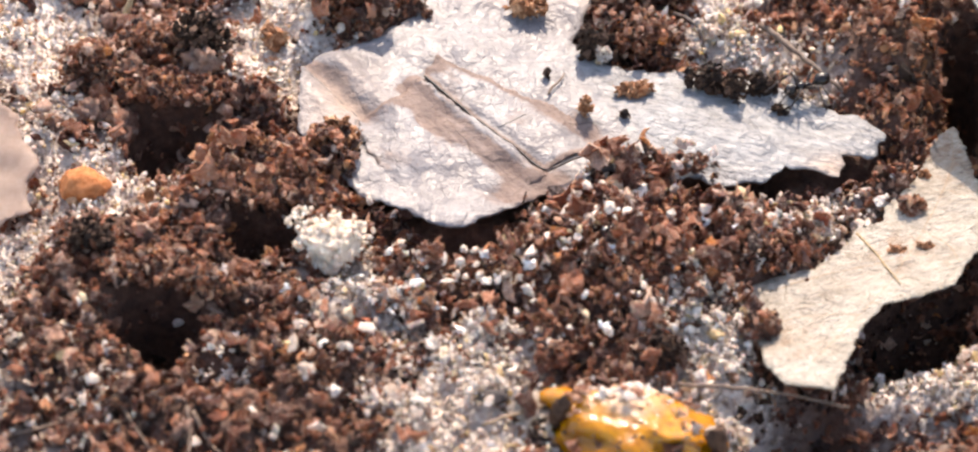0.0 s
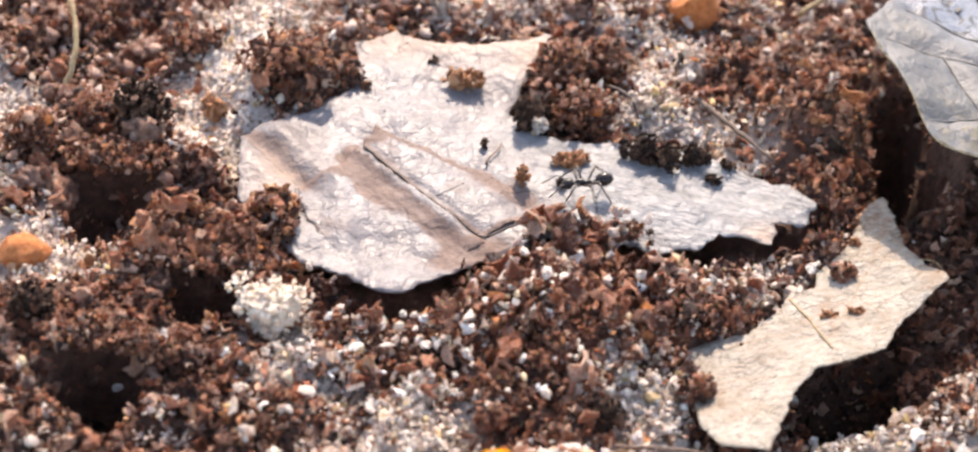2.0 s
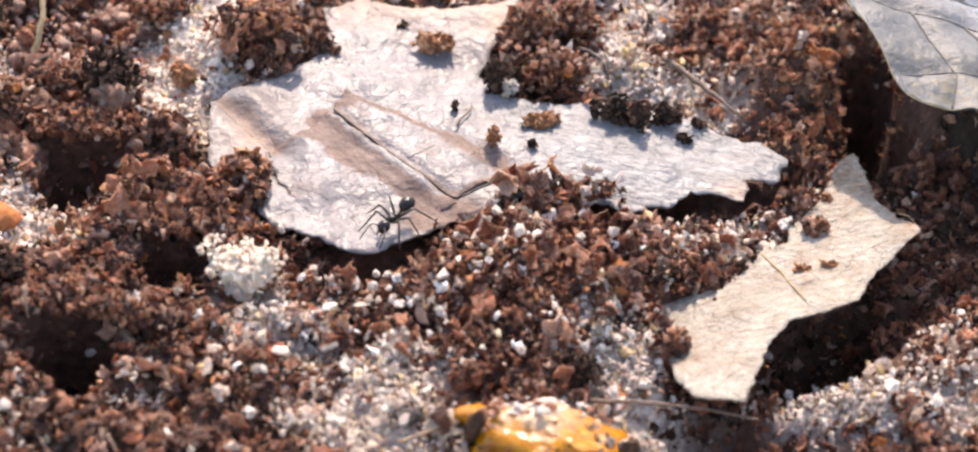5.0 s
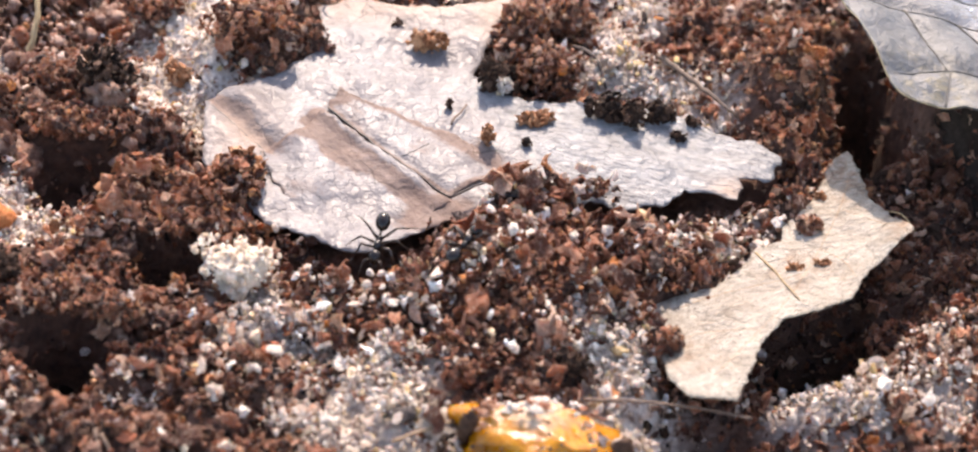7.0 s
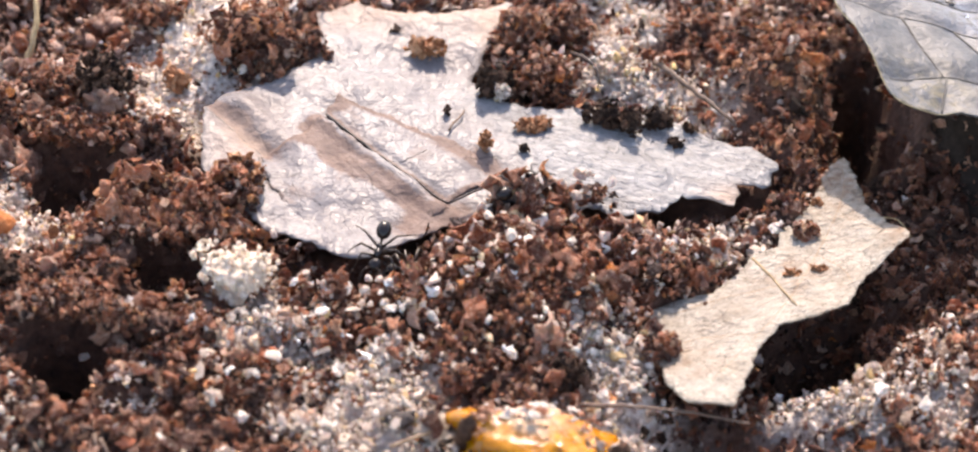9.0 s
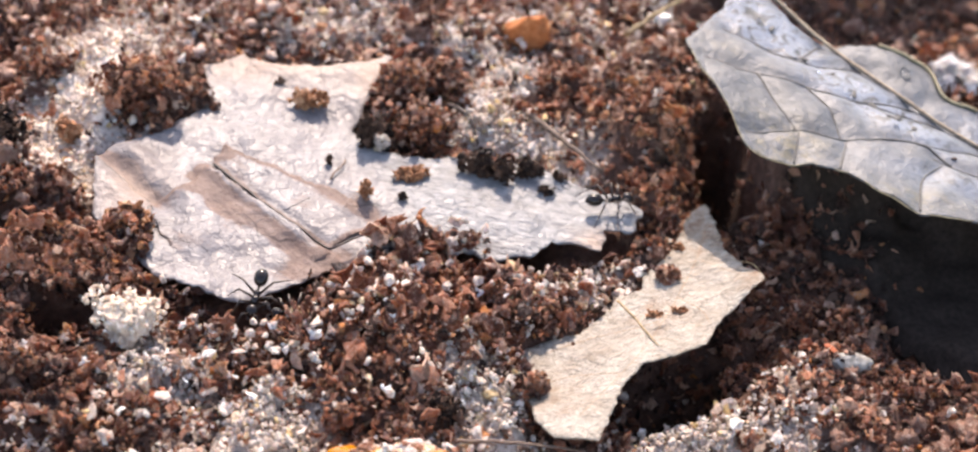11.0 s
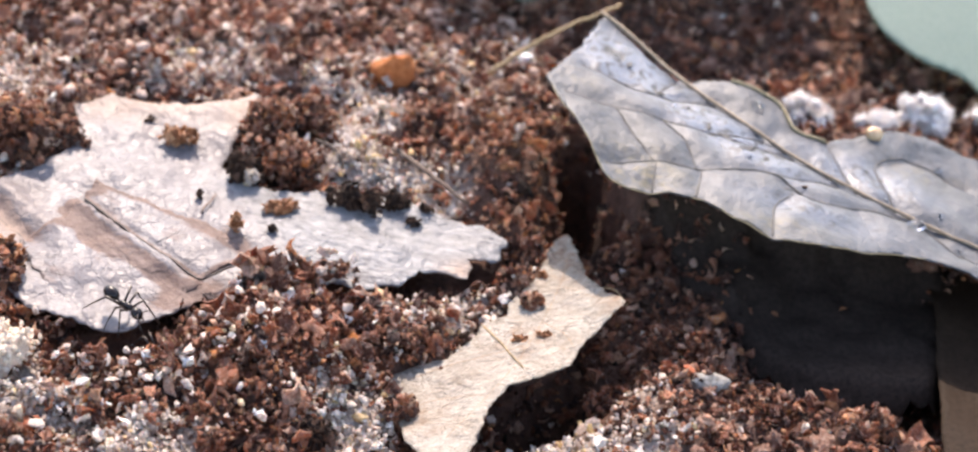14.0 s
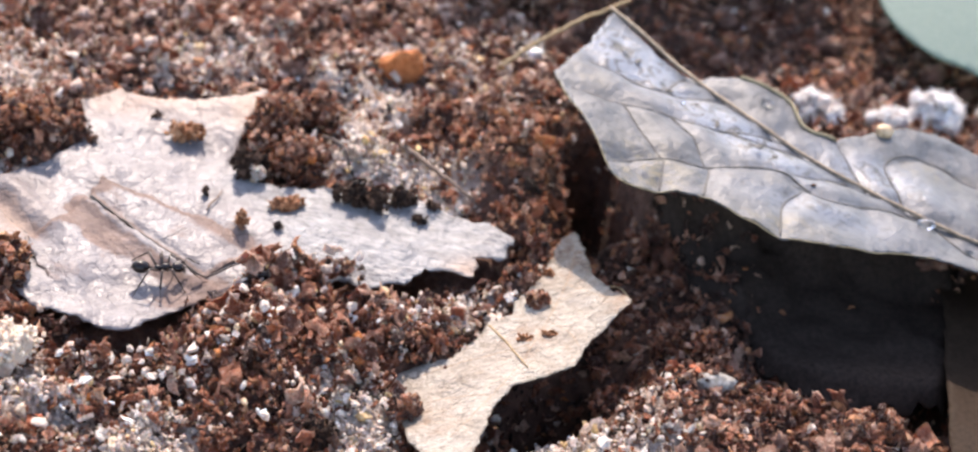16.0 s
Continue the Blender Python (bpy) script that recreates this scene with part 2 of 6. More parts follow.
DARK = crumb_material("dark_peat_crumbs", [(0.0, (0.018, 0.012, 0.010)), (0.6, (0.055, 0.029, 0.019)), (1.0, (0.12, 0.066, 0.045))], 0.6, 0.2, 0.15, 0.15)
# paler than the other crumbs: dust, and far highlights put into the colour
DUSTY = crumb_material("dusty_peat_crumbs", [(0.0, (0.22, 0.10, 0.066)), (0.5, (0.46, 0.265, 0.19)), (1.0, (0.68, 0.50, 0.41))], 0.42, 0.2, 0.2, 0.4, 0.0, 0.6)
RUST = crumb_material("rusty_crumbs", [(0.0, (0.20, 0.075, 0.03)), (0.5, (0.36, 0.15, 0.065)), (1.0, (0.52, 0.28, 0.15))])
WHITE = crumb_material("white_sand_grains", [(0.0, (0.40, 0.295, 0.235)), (0.4, (0.57, 0.455, 0.38)), (0.88, (0.70, 0.612, 0.54)), (1.0, (0.58, 0.39, 0.17))], 0.4, 0.2, 0.12, 0.3, 0.25)
CLUMP = clump_material()
SOIL = soil_material()
PALE_LEAF, TAN_LEAF, GREY_LEAF = pale_leaf_material(), tan_leaf_material(), grey_leaf_material()
ORANGE = stone_material("orange_clay", (0.42, 0.12, 0.035), (0.64, 0.245, 0.095), 0.85, 0.5, 0.3, 0.3, 0.1)
TERRACOTTA = stone_material("red_clay", (0.34, 0.09, 0.04), (0.50, 0.16, 0.08), 0.8, 0.3, 0.12)
QUARTZ = stone_material("cream_quartz", (0.50, 0.39, 0.30), (0.72, 0.61, 0.51), 0.32, 0.5, 0.15, 0.4, 0.6)
SANDY = stone_material("sandy_clay", (0.38, 0.28, 0.21), (0.66, 0.56, 0.47), 0.8, 0.3, 0.4)
YELLOW_GRAIN = stone_material("yellow_sand_grain", (0.40, 0.24, 0.10), (0.60, 0.44, 0.25), 0.45, 0.5, 0.1, 0.3)
RESIN = stone_material("amber_resin", (0.42, 0.27, 0.14), (0.66, 0.50, 0.33), 0.25, 0.6, 0.08, 0.5, 0.4)
CLEAR_GRAIN = stone_material("clear_sand_grain", (0.55, 0.52, 0.49), (0.85, 0.83, 0.81), 0.25, 0.4, 0.1, 0.7, 0.5)
MOULD = stone_material("white_mould", (0.64, 0.58, 0.545), (0.86, 0.81, 0.775), 0.95, 0.8, 0.2, 0.2, 0.4)
n = Nodes("berry_skin")
clear = n.ramp(n.noise(1.4, 5), [(0.3, (0.22, 0.065, 0.001)), (0.7, (0.55, 0.22, 0.004))])
milky = n.ramp(n.noise(0.6, 5, 0.7), [(0.3, (0.36, 0.25, 0.16)), (0.7, (0.64, 0.53, 0.43))])
veil = n.mix(1.0, n.grey(n.noise(1.0, 4), 0.3, 0.55, 0.45, 1.0), n.mask("milk"), "MULTIPLY")
BERRY = n.done(n.mix(veil, clear, milky), 0.16, n.bump(n.noise(0.9, 4), 0.25), Specular_IOR_Level=0.5, Subsurface_Weight=0.15, Subsurface_Scale=0.001)
STRAW = fibre_material("straw_fibre", (0.26, 0.16, 0.07), (0.46, 0.33, 0.18))
PALE_STRAW = fibre_material("pale_straw", (0.24, 0.145, 0.08), (0.40, 0.27, 0.17))
TWIG = fibre_material("brown_twig_bark", (0.08, 0.046, 0.03), (0.21, 0.135, 0.095))
DARK_TWIG = fibre_material("dark_twig_bark", (0.03, 0.022, 0.018), (0.09, 0.06, 0.05))
VEIN = fibre_material("grey_leaf_vein", (0.045, 0.042, 0.040), (0.10, 0.092, 0.080))
MIDRIB = fibre_material("tan_midrib", (0.15, 0.105, 0.065), (0.36, 0.275, 0.185))
EDGE = fibre_material("ochre_leaf_rim", (0.13, 0.11, 0.06), (0.27, 0.22, 0.13))
GREEN = fibre_material("mint_leaf_skin", (0.165, 0.235, 0.205), (0.235, 0.30, 0.265), 0.6)
GREEN.node_tree.nodes["Principled BSDF"].inputs["Specular IOR Level"].default_value = 0.2
through_leaf, both = GREEN.node_tree.nodes.new("ShaderNodeBsdfTranslucent"), GREEN.node_tree.nodes.new("ShaderNodeMixShader")
through_leaf.inputs["Color"].default_value = (0.34, 0.50, 0.38, 1.0)
both.inputs[0].default_value = 0.35
GREEN.node_tree.links.new(GREEN.node_tree.nodes["Principled BSDF"].outputs[0], both.inputs[1])
GREEN.node_tree.links.new(through_leaf.outputs[0], both.inputs[2])
GREEN.node_tree.links.new(both.outputs[0], GREEN.node_tree.nodes["Material Output"].inputs[0])
# brown leaf with shade put into its colour, where the grey leaf's shadow falls short
BARK = fibre_material("darkened_brown_leaf", (0.020, 0.0125, 0.008), (0.042, 0.027, 0.018))
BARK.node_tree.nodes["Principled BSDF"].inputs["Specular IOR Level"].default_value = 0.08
CHITIN = Nodes("black_chitin")
CHITIN = CHITIN.done((0.012, 0.008, 0.007), 0.26, CHITIN.bump(CHITIN.noise(0.08, 3), 0.01), Specular_IOR_Level=0.36)
LIMB = Nodes("dark_brown_limb")
LIMB = LIMB.done(LIMB.ramp(LIMB.noise(0.2, 3), [(0.3, (0.014, 0.009, 0.007)), (0.7, (0.06, 0.036, 0.025))]), 0.35)
WATER = Nodes("water_drop")
WATER = WATER.done((1.0, 1.0, 1.0), 0.03, None, Transmission_Weight=1.0, IOR=1.33)


# ---------------------------------------------------------------- shapes
def lattice(seed, n=64):
    return np.random.RandomState(seed).rand(n, n)


LATTICES = [lattice(s) for s in range(12)]


def vnoise(x, y, size, seed=0):
    """Smooth value noise from -1 to 1."""
    g = LATTICES[seed % 12]
    n = g.shape[0]
    u, v = np.asarray(x, float) / size + 17.3 * seed, np.asarray(y, float) / size + 9.1 * seed
    i, j = np.floor(u).astype(int), np.floor(v).astype(int)
    fu, fv = u - i, v - j
    fu, fv = fu * fu * (3 - 2 * fu), fv * fv * (3 - 2 * fv)
    i0, i1, j0, j1 = i % n, (i + 1) % n, j % n, (j + 1) % n
    return 2 * (g[i0, j0] * (1 - fu) * (1 - fv) + g[i1, j0] * fu * (1 - fv) + g[i0, j1] * (1 - fu) * fv + g[i1, j1] * fu * fv) - 1


def blob(x, y, cx, cy, rx, ry=None, turn=0.0):
    c, s = math.cos(radians(turn)), math.sin(radians(turn))
    u, v = (x - cx) * c + (y - cy) * s, -(x - cx) * s + (y - cy) * c
    return np.exp(-((u / rx) ** 2 + (v / (ry or rx)) ** 2))


def inside(x, y, outline):
    """Which of the points lie in the outline."""
    hit = np.zeros(np.shape(x), bool)
    for (x0, y0), (x1, y1) in zip(outline, outline[1:] + outline[:1]):
        cross = ((y0 > y) != (y1 > y))
        with np.errstate(divide="ignore", invalid="ignore"):
            hit ^= cross & (x < (x1 - x0) * (y - y0) / ((y1 - y0) or 1e-9) + x0)
    return hit


PALE_OUTLINE = [(-23.5, 7.3), (-18.3, 11.9), (-14.7, 15.0), (-14.5, 20.4), (-14.9, 22.9), (-11.3, 24.6), (-7.7, 22.6), (-2.6, 23.1), (2.9, 24.7), (0.9, 18.9), (-0.7, 13.5), (1.5, 11.0), (4.6, 10.0), (9.5, 10.0), (14.9, 9.4), (19.7, 7.2), (23.3, 5.8), (25.5, 3.4), (24.1, 1.2), (21.7, 0.6), (21.1, -1.9), (18.9, -1.3), (16.8, -0.9), (15.6, -2.8), (11.5, -3.7), (8.9, -2.9), (5.4, -3.0), (2.3, -3.2), (-2.0, -6.2), (-4.8, -7.7), (-7.2, -9.6), (-9.6, -10.8), (-12.1, -10.0), (-14.6, -9.1), (-17.1, -8.1), (-20.4, -4.5), (-22.8, -0.3), (-23.2, 3.9)]
FLAP_OUTLINE = [(-13.3, 7.2), (-12.1, 9.8), (-9.6, 8.3), (-5.7, 6.2), (-2.5, 4.5), (-0.8, 3.2), (1.8, -0.2), (-2.6, -3.4), (-5.5, -1.0), (-7.7, 1.1)]
PLATE_OUTLINE = [(-18.2, 1.3), (-16.7, 2.7), (-14.9, 3.8), (-13.5, 6.0), (-10.4, 3.3), (-7.6, 0.6), (-4.9, -2.0), (-2.4, -4.4), (-3.6, -5.4), (-4.9, -6.6), (-7.4, -8.2), (-9.4, -9.0), (-11.4, -8.4), (-13.8, -7.0), (-15.6, -5.0), (-17.4, -1.9)]
TAN_OUTLINE = [(31.7, 6.9), (32.0, 3.4), (32.0, -1.8), (33.2, -5.1), (34.3, -7.7), (32.3, -9.6), (29.8, -12.7), (28.2, -15.9), (25.3, -17.1), (22.8, -17.6), (21.0, -20.0), (19.9, -23.0), (18.2, -27.2), (15.0, -26.3), (13.7, -23.8), (13.6, -20.6), (13.1, -18.1), (12.5, -14.2), (15.5, -13.0), (18.4, -12.3), (20.7, -10.0), (22.2, -7.5), (24.1, -7.0), (24.6, -4.7), (26.7, -2.2), (28.9, 2.0), (30.2, 5.4)]
GREY_OUTLINE = [(37.1, 29.0), (35.6, 26.1), (33.4, 21.4), (31.9, 19.8), (29.2, 15.6), (29.6, 12.1), (31.1, 8.0), (32.0, 4.3), (32.8, 1.7), (34.6, 0.3), (38.1, 0.2), (40.9, -0.4), (43.8, -3.6), (46.9, -5.4), (51.7, -5.4), (56.1, -4.7), (59.4, -3.8), (62.4, -3.9), (66.3, -5.0), (70, -8.5), (76, -14), (84, -17), (92, -11), (94, 0), (88, 8), (82, 12), (76.5, 14.5), (73.0, 15.3), (68.8, 16.8), (65.3, 16.5), (61.6, 15.1), (57.0, 12.7), (54.0, 13.9), (53.2, 17.4), (51.3, 19.0), (48.7, 20.3), (46.3, 20.1), (43.8, 20.4), (40.9, 22.2)]
GREEN_OUTLINE = [(71.1, 48.3), (70.6, 44.0), (71.5, 39.4), (74.8, 35.1), (78.9, 32.6), (84, 24.5), (96, 26), (106, 34), (108, 48), (98, 60), (84, 64), (74, 60)]
GREY_RIB = [(36.7, 29.3), (43.2, 20.8), (48.3, 14.3), (53.5, 9.1), (58.8, 5.2), (64.2, 1.8), (67.9, 0.0), (78, -3), (90, -3)]

# creases in the bleached leaf, drawn as dark lines in place of shade: a line and its half width
CREASES = [([(-23.2, 7.0), (-20.7, 4.6), (-18.1, 2.0)], 0.10), ([(-18.3, 1.4), (-18.2, -0.9), (-17.6, -1.8), (-15.5, -1.7), (-14.3, -1.0)], 0.08), ([(-17.6, -1.8), (-16.2, -3.4), (-12.8, -4.7)], 0.07)]

# white bloom of sand and salt: x, y, reach, strength
BLOOM = [(-26, 23, 6, 1.1), (-26, 15, 5.5, 1.1), (-26, 9, 4.5, 1.1), (-44, 0, 3.5, 0.8), (-24, 27, 4, 0.9), (-46, 10, 5, 1.0), (-38, -10, 7, 1.0), (-45, -6, 6, 0.9), (-16, -18, 5, 0.8), (-13, -22, 5, 0.8), (-7, -25, 5, 0.9), (9, -20, 4, 0.9), (8, -17, 3, 0.7), (13, 14, 4.5, 1.0), (13, 24, 3.2, 0.9), (12.6, 19, 2.8, 0.9), (17, 11.4, 4.5, 1.0), (20, -5, 4, 0.7), (27, -22, 5, 0.9), (37, -15, 3, 0.4), (-5, 31, 5, 0.5), (14, 25, 5, 0.6), (-49, 10, 8, 1.0), (-41, -18, 7, 0.8), (12, -29, 6, 1.0), (-7, -31, 6, 0.9), (11, 29, 5, 0.6), (32, 38, 3, 0.9), (20, 34, 7, 0.5), (3, 34, 6, 0.5), (52, 30, 8, 0.5), (42, -18, 3, 0.3), (-20, 30, 8, 0.5), (36, -24, 5, 0.45), (-40, -34, 7, 0.4)]
# mounds (+) and hollows (-): x, y, rx, ry, turn, height
# the bank at (54, 9.6) is added under the grey leaf to block sun
MOUNDS = [(4, -12, 15, 8, 10, 2.4), (6, -4, 8, 3, 10, 1.2), (-24, -9, 7, 6, 30, 2.6), (-21, 18, 5.5, 4.2, 0, 3.6), (6, 18, 5, 5, 20, 2.6), (26, 18, 12, 7, -35, 2.6), (14, 31, 16, 6, 0, 1.5), (-8, 32, 16, 5, 0, 1.5), (-34, 8, 5, 4, 0, 2.5), (-42, -2, 5, 5, 0, 2.0), (-20, -24, 10, 5, 20, 1.2), (42, -13, 8, 5, 20, 1.6), (55, -21, 9, 4.5, 0, 1.0), (33, 13, 6, 6, 0, 0.8),
          (-25.5, -27.5, 3.5, 2.0, 0, -2.5), (13.4, -1.8, 4.0, 2.7, 5, -11.0), (-9, -10.6, 6.4, 1.9, 14, -6.5), (23.0, 1.0, 3.0, 2.0, 12, -5.0), (26.4, -14.0, 8, 4.4, 42, -14.0), (17, -27.4, 6, 3.4, 0, -9.0), (52, -2, 14, 9, 0, -2.5), (59, -9, 10, 9, 0, -3.0), (32.6, 11, 3.0, 7, -10, -7.0), (35.2, 17.5, 2.6, 6, -15, -8.0), (54, 9.6, 12, 3.2, -6, 7.6), (42, 13.5, 5, 4, -30, 6.0), (48, 44, 26, 8, 0, -2.5), (85, 44, 22, 12, 0, -2.5), (62, 26, 14, 5, 0, 1.0), (54, -10, 11, 6, 0, -4.0), (69, -13, 10, 14, 0, -6.0)]

# steep hollows: x, y, rx, ry, depth
HOLLOWS = [(-31.0, -21.8, 3.0, 3.4, 22.0), (-24.2, -12.4, 2.9, 2.8, 16.0), (-33.0, -1.0, 3.6, 3.4, 18.0), (35.4, 19.0, 2.3, 4.6, 17.0), (35.8, 11.4, 2.4, 4.2, 17.0)]


def lift(x, y):
    """Height of the soil's bed, in millimetres."""
    x, y = np.asarray(x, float), np.asarray(y, float)
    near = np.exp(-((x - 15) / 140) ** 2 - (y / 120) ** 2)
    h = 0.9 * vnoise(x, y, 11, 1) + 1.2 * vnoise(x, y, 5, 2) + 0.9 * vnoise(x, y, 2.3, 3) + 0.3 * vnoise(x, y, 1.0, 4)
    for cx, cy, rx, ry, turn, z in MOUNDS:
        h = h + z * blob(x, y, cx, cy, rx, ry, turn)
    for cx, cy, rx, ry, z in HOLLOWS:
        h = h - z * np.exp(-(((x - cx) / rx) ** 2 + ((y - cy) / ry) ** 2) ** 3)
    for outline, low in ((PALE_OUTLINE, -0.9), (TAN_OUTLINE, -2.2)):
        h = np.where(inside(x, y, outline) & (h > low), low - 0.1, h)
    return (h - 0.6) * near + 3.0 * (1 - near) * vnoise(x, y, 60, 4)


def bloom(x, y):
    w = np.zeros(np.shape(x))
    for cx, cy, r, k in BLOOM:
        w = np.maximum(w, k * blob(x, y, cx, cy, r))
    w = w * (1 - np.maximum.reduce([blob(x, y, -33, -0.6, 4.6, 4.6), 1.0 * (blob(x, y, -33, -20, 8, 8) > 0.3), blob(x, y, -24, -11, 5.5, 5)])) * (1 - 0.4 * blob(x, y, -11, -23, 11, 8))
    return np.clip(1.9 * w * (1.0 + 0.55 * vnoise(x, y, 3.0, 5)) - 0.25, 0, 1)


def mesh_object(name, verts, faces, material, smooth=True, parent=None, masks=None):
    """One mesh object from millimetre vertices."""
    data = bpy.data.meshes.new(name)
    verts = np.asarray(verts, float) * MM
    data.from_pydata(verts.tolist() if len(verts) < 50000 else verts, [], faces)
    for key, values in (masks or {}).items():
        data.attributes.new(key, "FLOAT", "POINT").data.foreach_set("value", np.asarray(values, np.float32))
    if smooth:
        data.shade_smooth()
    data.materials.append(material)
    ob = new(name, data)
    if parent is not None:
        ob.parent = parent
    return ob


def part(name, shape, material, parent, label="", smooth=True):
    """A mesh of its own under a thing; shape is (verts, faces)."""
    ob = mesh_object(name, shape[0], shape[1], material, smooth, parent)
    return tagged(ob, label)


def joined(shapes):
    verts, faces = [], []
    for v, f in shapes:
        k = len(verts)
        verts += [tuple(p) for p in v]
        faces += [tuple(i + k for i in q) for q in f]
    return verts, faces


def ball(level=2):
    bm = bmesh.new()
    bmesh.ops.create_icosphere(bm, subdivisions=level, radius=1.0)
    bm.verts.ensure_lookup_table()
    v, f = np.array([tuple(p.co) for p in bm.verts]), [tuple(q.index for q in p.verts) for p in bm.faces]
    bm.free()
    return v, f


def rock(seed, level=2, rough=0.35, squash=(1, 1, 1), grain=1.4, chips=4):
    """A lump: a noisy ball with a few planes broken off it."""
    v, f = ball(level)
    off = Vector((seed * 7.31, seed * 3.17, seed * 1.93))
    k = np.array([1 + rough * noise.noise(Vector(p) * grain + off) + 0.4 * rough * noise.noise(Vector(p) * grain * 3.1 + off) for p in v])
    v = v * k[:, None]
    rnd = np.random.RandomState(seed + 100)
    for _ in range(chips):
        d = rnd.normal(size=3)
        d /= np.linalg.norm(d)
        over = np.maximum(v @ d - rnd.uniform(0.55, 0.85), 0)
        v = v - over[:, None] * d * 0.9
    return v * np.array(squash), f


def tube(points, radii, sides=7, ends=True):
    """A round limb along points (millimetres)."""
    pts = [Vector(p) for p in points]
    verts, faces = [], []
    for i, p in enumerate(pts):
        d = (pts[min(i + 1, len(pts) - 1)] - pts[max(i - 1, 0)]).normalized()
        side = d.cross(Vector((0.13, 0.21, 0.97))).normalized()
        up = side.cross(d)
        r = radii[i] if isinstance(radii, (list, tuple)) else radii
        for k in range(sides):
            an = 2 * math.pi * k / sides
            verts.append(tuple(p + (side * math.cos(an) + up * math.sin(an)) * r))
    for i in range(len(pts) - 1):
        for k in range(sides):
            a0, b0 = i * sides + k, i * sides + (k + 1) % sides
            faces.append((a0, b0, b0 + sides, a0 + sides))
    if ends:
        faces.append(tuple(range(sides))[::-1])
        faces.append(tuple(range((len(pts) - 1) * sides, len(pts) * sides)))
    return verts, faces


def smooth_line(points, step=0.5):
    """Catmull-Rom through the points."""
    p = [Vector(q) for q in points]
    p = [p[0] * 2 - p[1]] + p + [p[-1] * 2 - p[-2]]
    out = []
    for a0, a1, a2, a3 in zip(p, p[1:], p[2:], p[3:]):
        n = max(2, int((a2 - a1).length / step))
        for i in range(n):
            t = i / n
            out.append(0.5 * ((2 * a1) + (a2 - a0) * t + (2 * a0 - 5 * a1 + 4 * a2 - a3) * t * t + (3 * a1 - a0 - 3 * a2 + a3) * t ** 3))
    out.append(p[-2])
    return out


def ellipsoid(centre, radii, turn=(0, 0, 0), level=3):
    v, f = ball(level)
    m = np.array(Euler([radians(q) for q in turn]).to_matrix())
    return (v * np.array(radii)) @ m.T + np.array(centre), f


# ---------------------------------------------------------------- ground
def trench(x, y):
    """1 in hollows and in the gaps under the leaves' edges, where little soil lies and black crumbs stand in for
    shade.
    """
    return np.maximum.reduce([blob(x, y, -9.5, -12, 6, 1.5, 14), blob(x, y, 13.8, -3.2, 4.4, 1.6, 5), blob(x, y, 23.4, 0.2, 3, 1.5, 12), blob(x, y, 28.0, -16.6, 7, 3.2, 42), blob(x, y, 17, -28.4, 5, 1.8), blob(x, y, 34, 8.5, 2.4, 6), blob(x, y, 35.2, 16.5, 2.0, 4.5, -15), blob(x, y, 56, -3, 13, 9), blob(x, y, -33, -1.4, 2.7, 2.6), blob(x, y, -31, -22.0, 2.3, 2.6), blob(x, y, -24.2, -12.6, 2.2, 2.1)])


def build_ground():
    def axis(lo, hi, step):
        inner = list(np.arange(lo, hi + step, step))
        grow = [step * 1.22 ** k for k in range(1, 38)]
        return np.array([lo - s for s in np.cumsum(grow)][::-1] + inner + [inner[-1] + s for s in np.cumsum(grow)])
    xs, ys = axis(-62, 100, 0.75), axis(-48, 75, 0.75)
    gx, gy = np.meshgrid(xs, ys)
    gz = lift(gx, gy)
    nx, ny = len(xs), len(ys)
    ids = np.arange(nx * ny).reshape(ny, nx)
    faces = np.stack([ids[:-1, :-1], ids[:-1, 1:], ids[1:, 1:], ids[1:, :-1]], -1).reshape(-1, 4)
    # pale bloom is taken out of the gaps so that they look shaded
    ob = mesh_object("ground", np.stack([gx, gy, gz], -1).reshape(-1, 3), faces.tolist(), SOIL, masks={"bloom": (bloom(gx, gy) * (1 - trench(gx, gy))).ravel()})
    tagged(ob, "dark brown peaty soil with white sandy bloom in patches", "soil", kind="structure")


build_ground()


